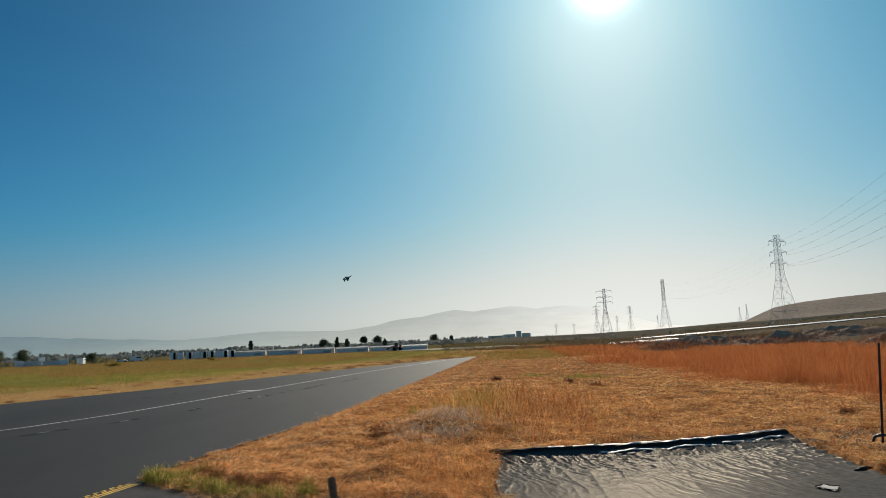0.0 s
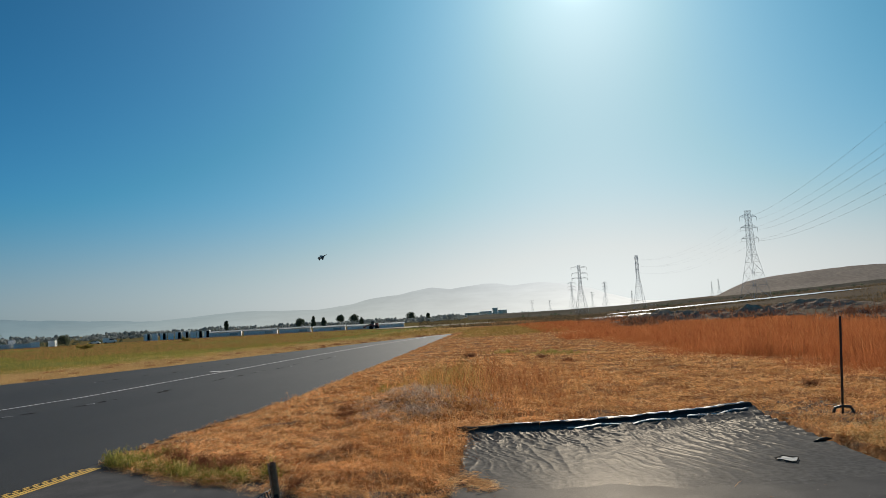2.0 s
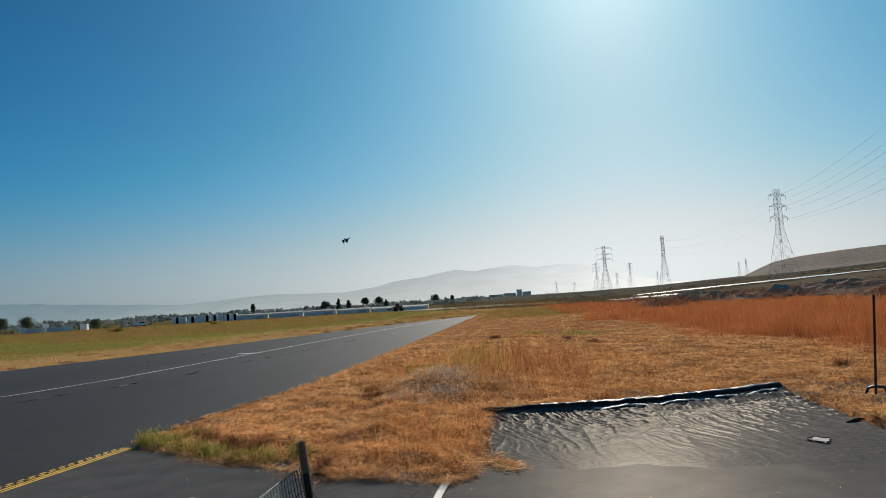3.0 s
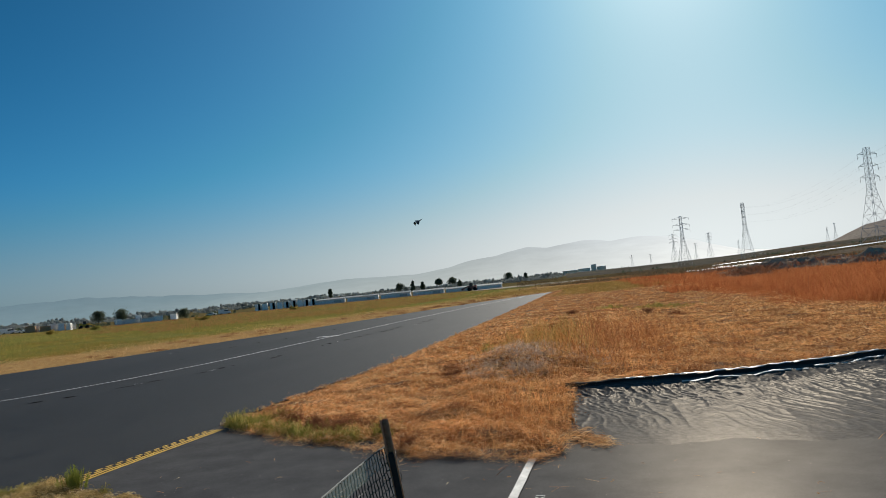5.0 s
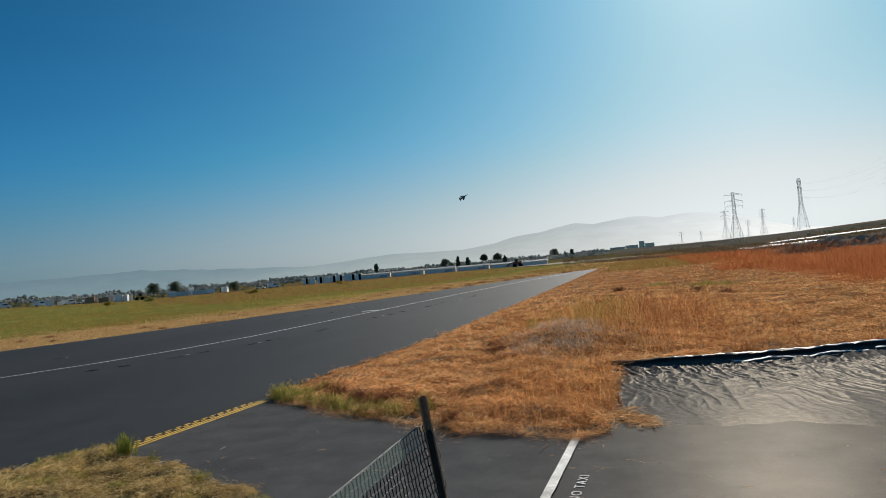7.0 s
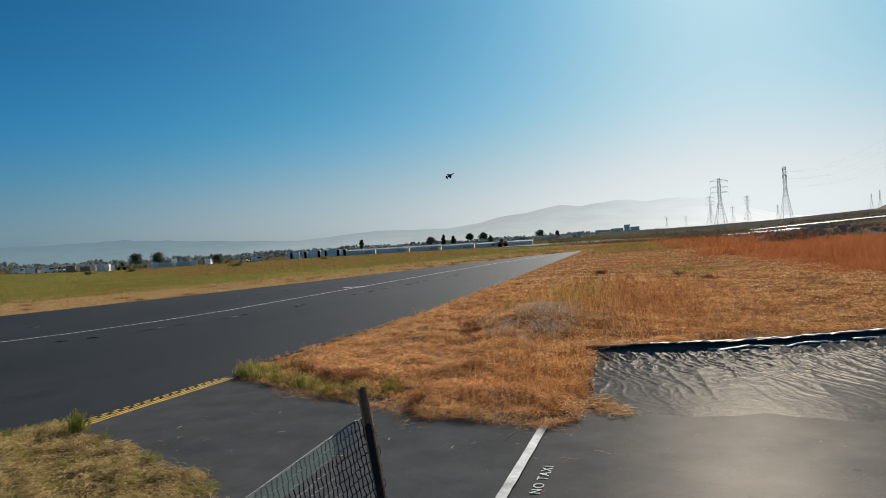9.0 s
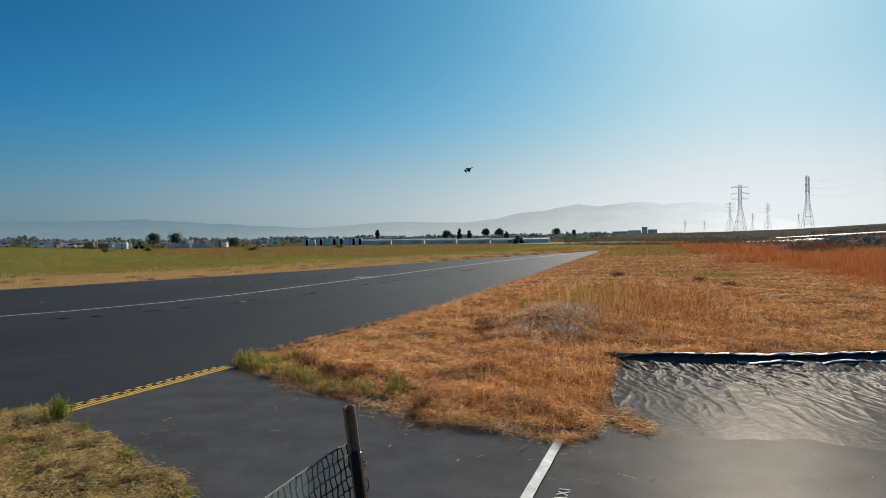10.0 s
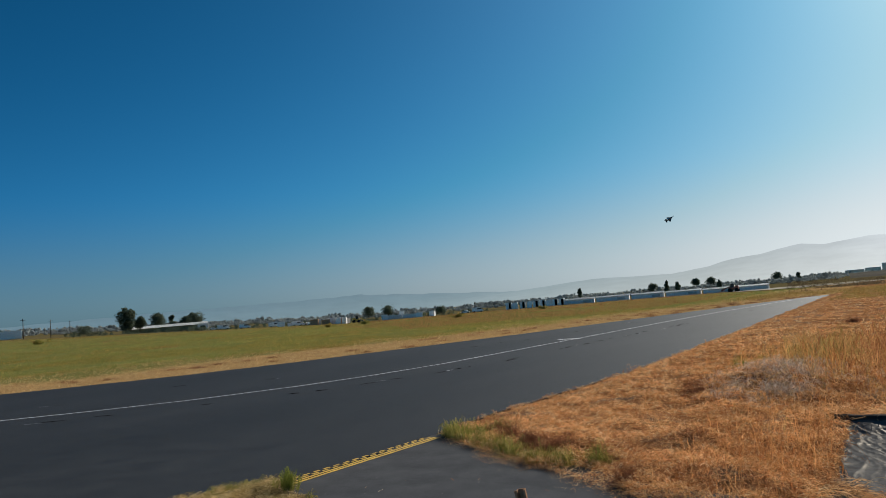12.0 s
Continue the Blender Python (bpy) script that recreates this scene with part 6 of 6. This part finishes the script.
# ---- model jet in the air ----
jet_grey = speckled("dark_grey_airframe", (0.05, 0.055, 0.06), (0.11, 0.115, 0.12), 2.0, 12, 0.5)
jet_pale = speckled("pale_grey_panel", (0.30, 0.31, 0.32), (0.45, 0.46, 0.47), 2.0, 12, 0.5)
jet = new("model_jet")
tagged(jet, "dark grey twin-tailed model jet flying over the runway", "model aircraft")
prof = [(1.15, 0.01), (1.0, 0.05), (0.75, 0.09), (0.45, 0.12), (0.1, 0.15), (-0.4, 0.16), (-0.8, 0.14), (-1.05, 0.10)]
tube("fuselage", [(x, 0, 0) for x, r in prof], [r for x, r in prof], jet_grey, jet, 12, squash=0.7)
tube("canopy", [(0.72, 0, 0.05), (0.6, 0, 0.09), (0.42, 0, 0.105), (0.22, 0, 0.08)], [0.01, 0.05, 0.06, 0.02], glass_dark, jet, 8)


def plate(name, pts, thick, material, up=False):
    bm = bmesh.new()
    f = bm.faces.new([bm.verts.new((x, 0, y) if up else (x, y, 0)) for x, y in pts])
    ext = bmesh.ops.extrude_face_region(bm, geom=[f])
    bmesh.ops.translate(bm, verts=[v for v in ext["geom"] if isinstance(v, bmesh.types.BMVert)], vec=(0, thick, 0) if up else (0, 0, thick))
    bmesh.ops.recalc_face_normals(bm, faces=bm.faces)
    return part(name, bm, material, jet)


for s in (-1, 1):
    plate("wing", [(0.35, s * 0.13), (-0.35, s * 0.80), (-0.58, s * 0.80), (-0.55, s * 0.13)], 0.025, jet_pale if s > 0 else jet_grey)
    plate("tailplane", [(-0.78, s * 0.12), (-1.08, s * 0.48), (-1.25, s * 0.48), (-1.15, s * 0.10)], 0.02, jet_grey)
    fin = plate("fin", [(-0.55, 0.08), (-0.92, 0.48), (-1.1, 0.48), (-1.05, 0.06)], 0.02, jet_grey, True)
    fin.matrix_basis = pose(0, s * 0.17, 0, -s * 12)
    tube("nozzle", [(-1.0, s * 0.08, 0), (-1.2, s * 0.08, 0)], [0.08, 0.065], dark_inside, jet, 10)
a = radians(13.48)
jd = 117.9
jet.matrix_world = pose(-math.sin(a) * jd, math.cos(a) * jd, 1.7 + jd * math.tan(radians(5.65)), 52, -30, 20) @ Matrix.Scale(0.7, 4)
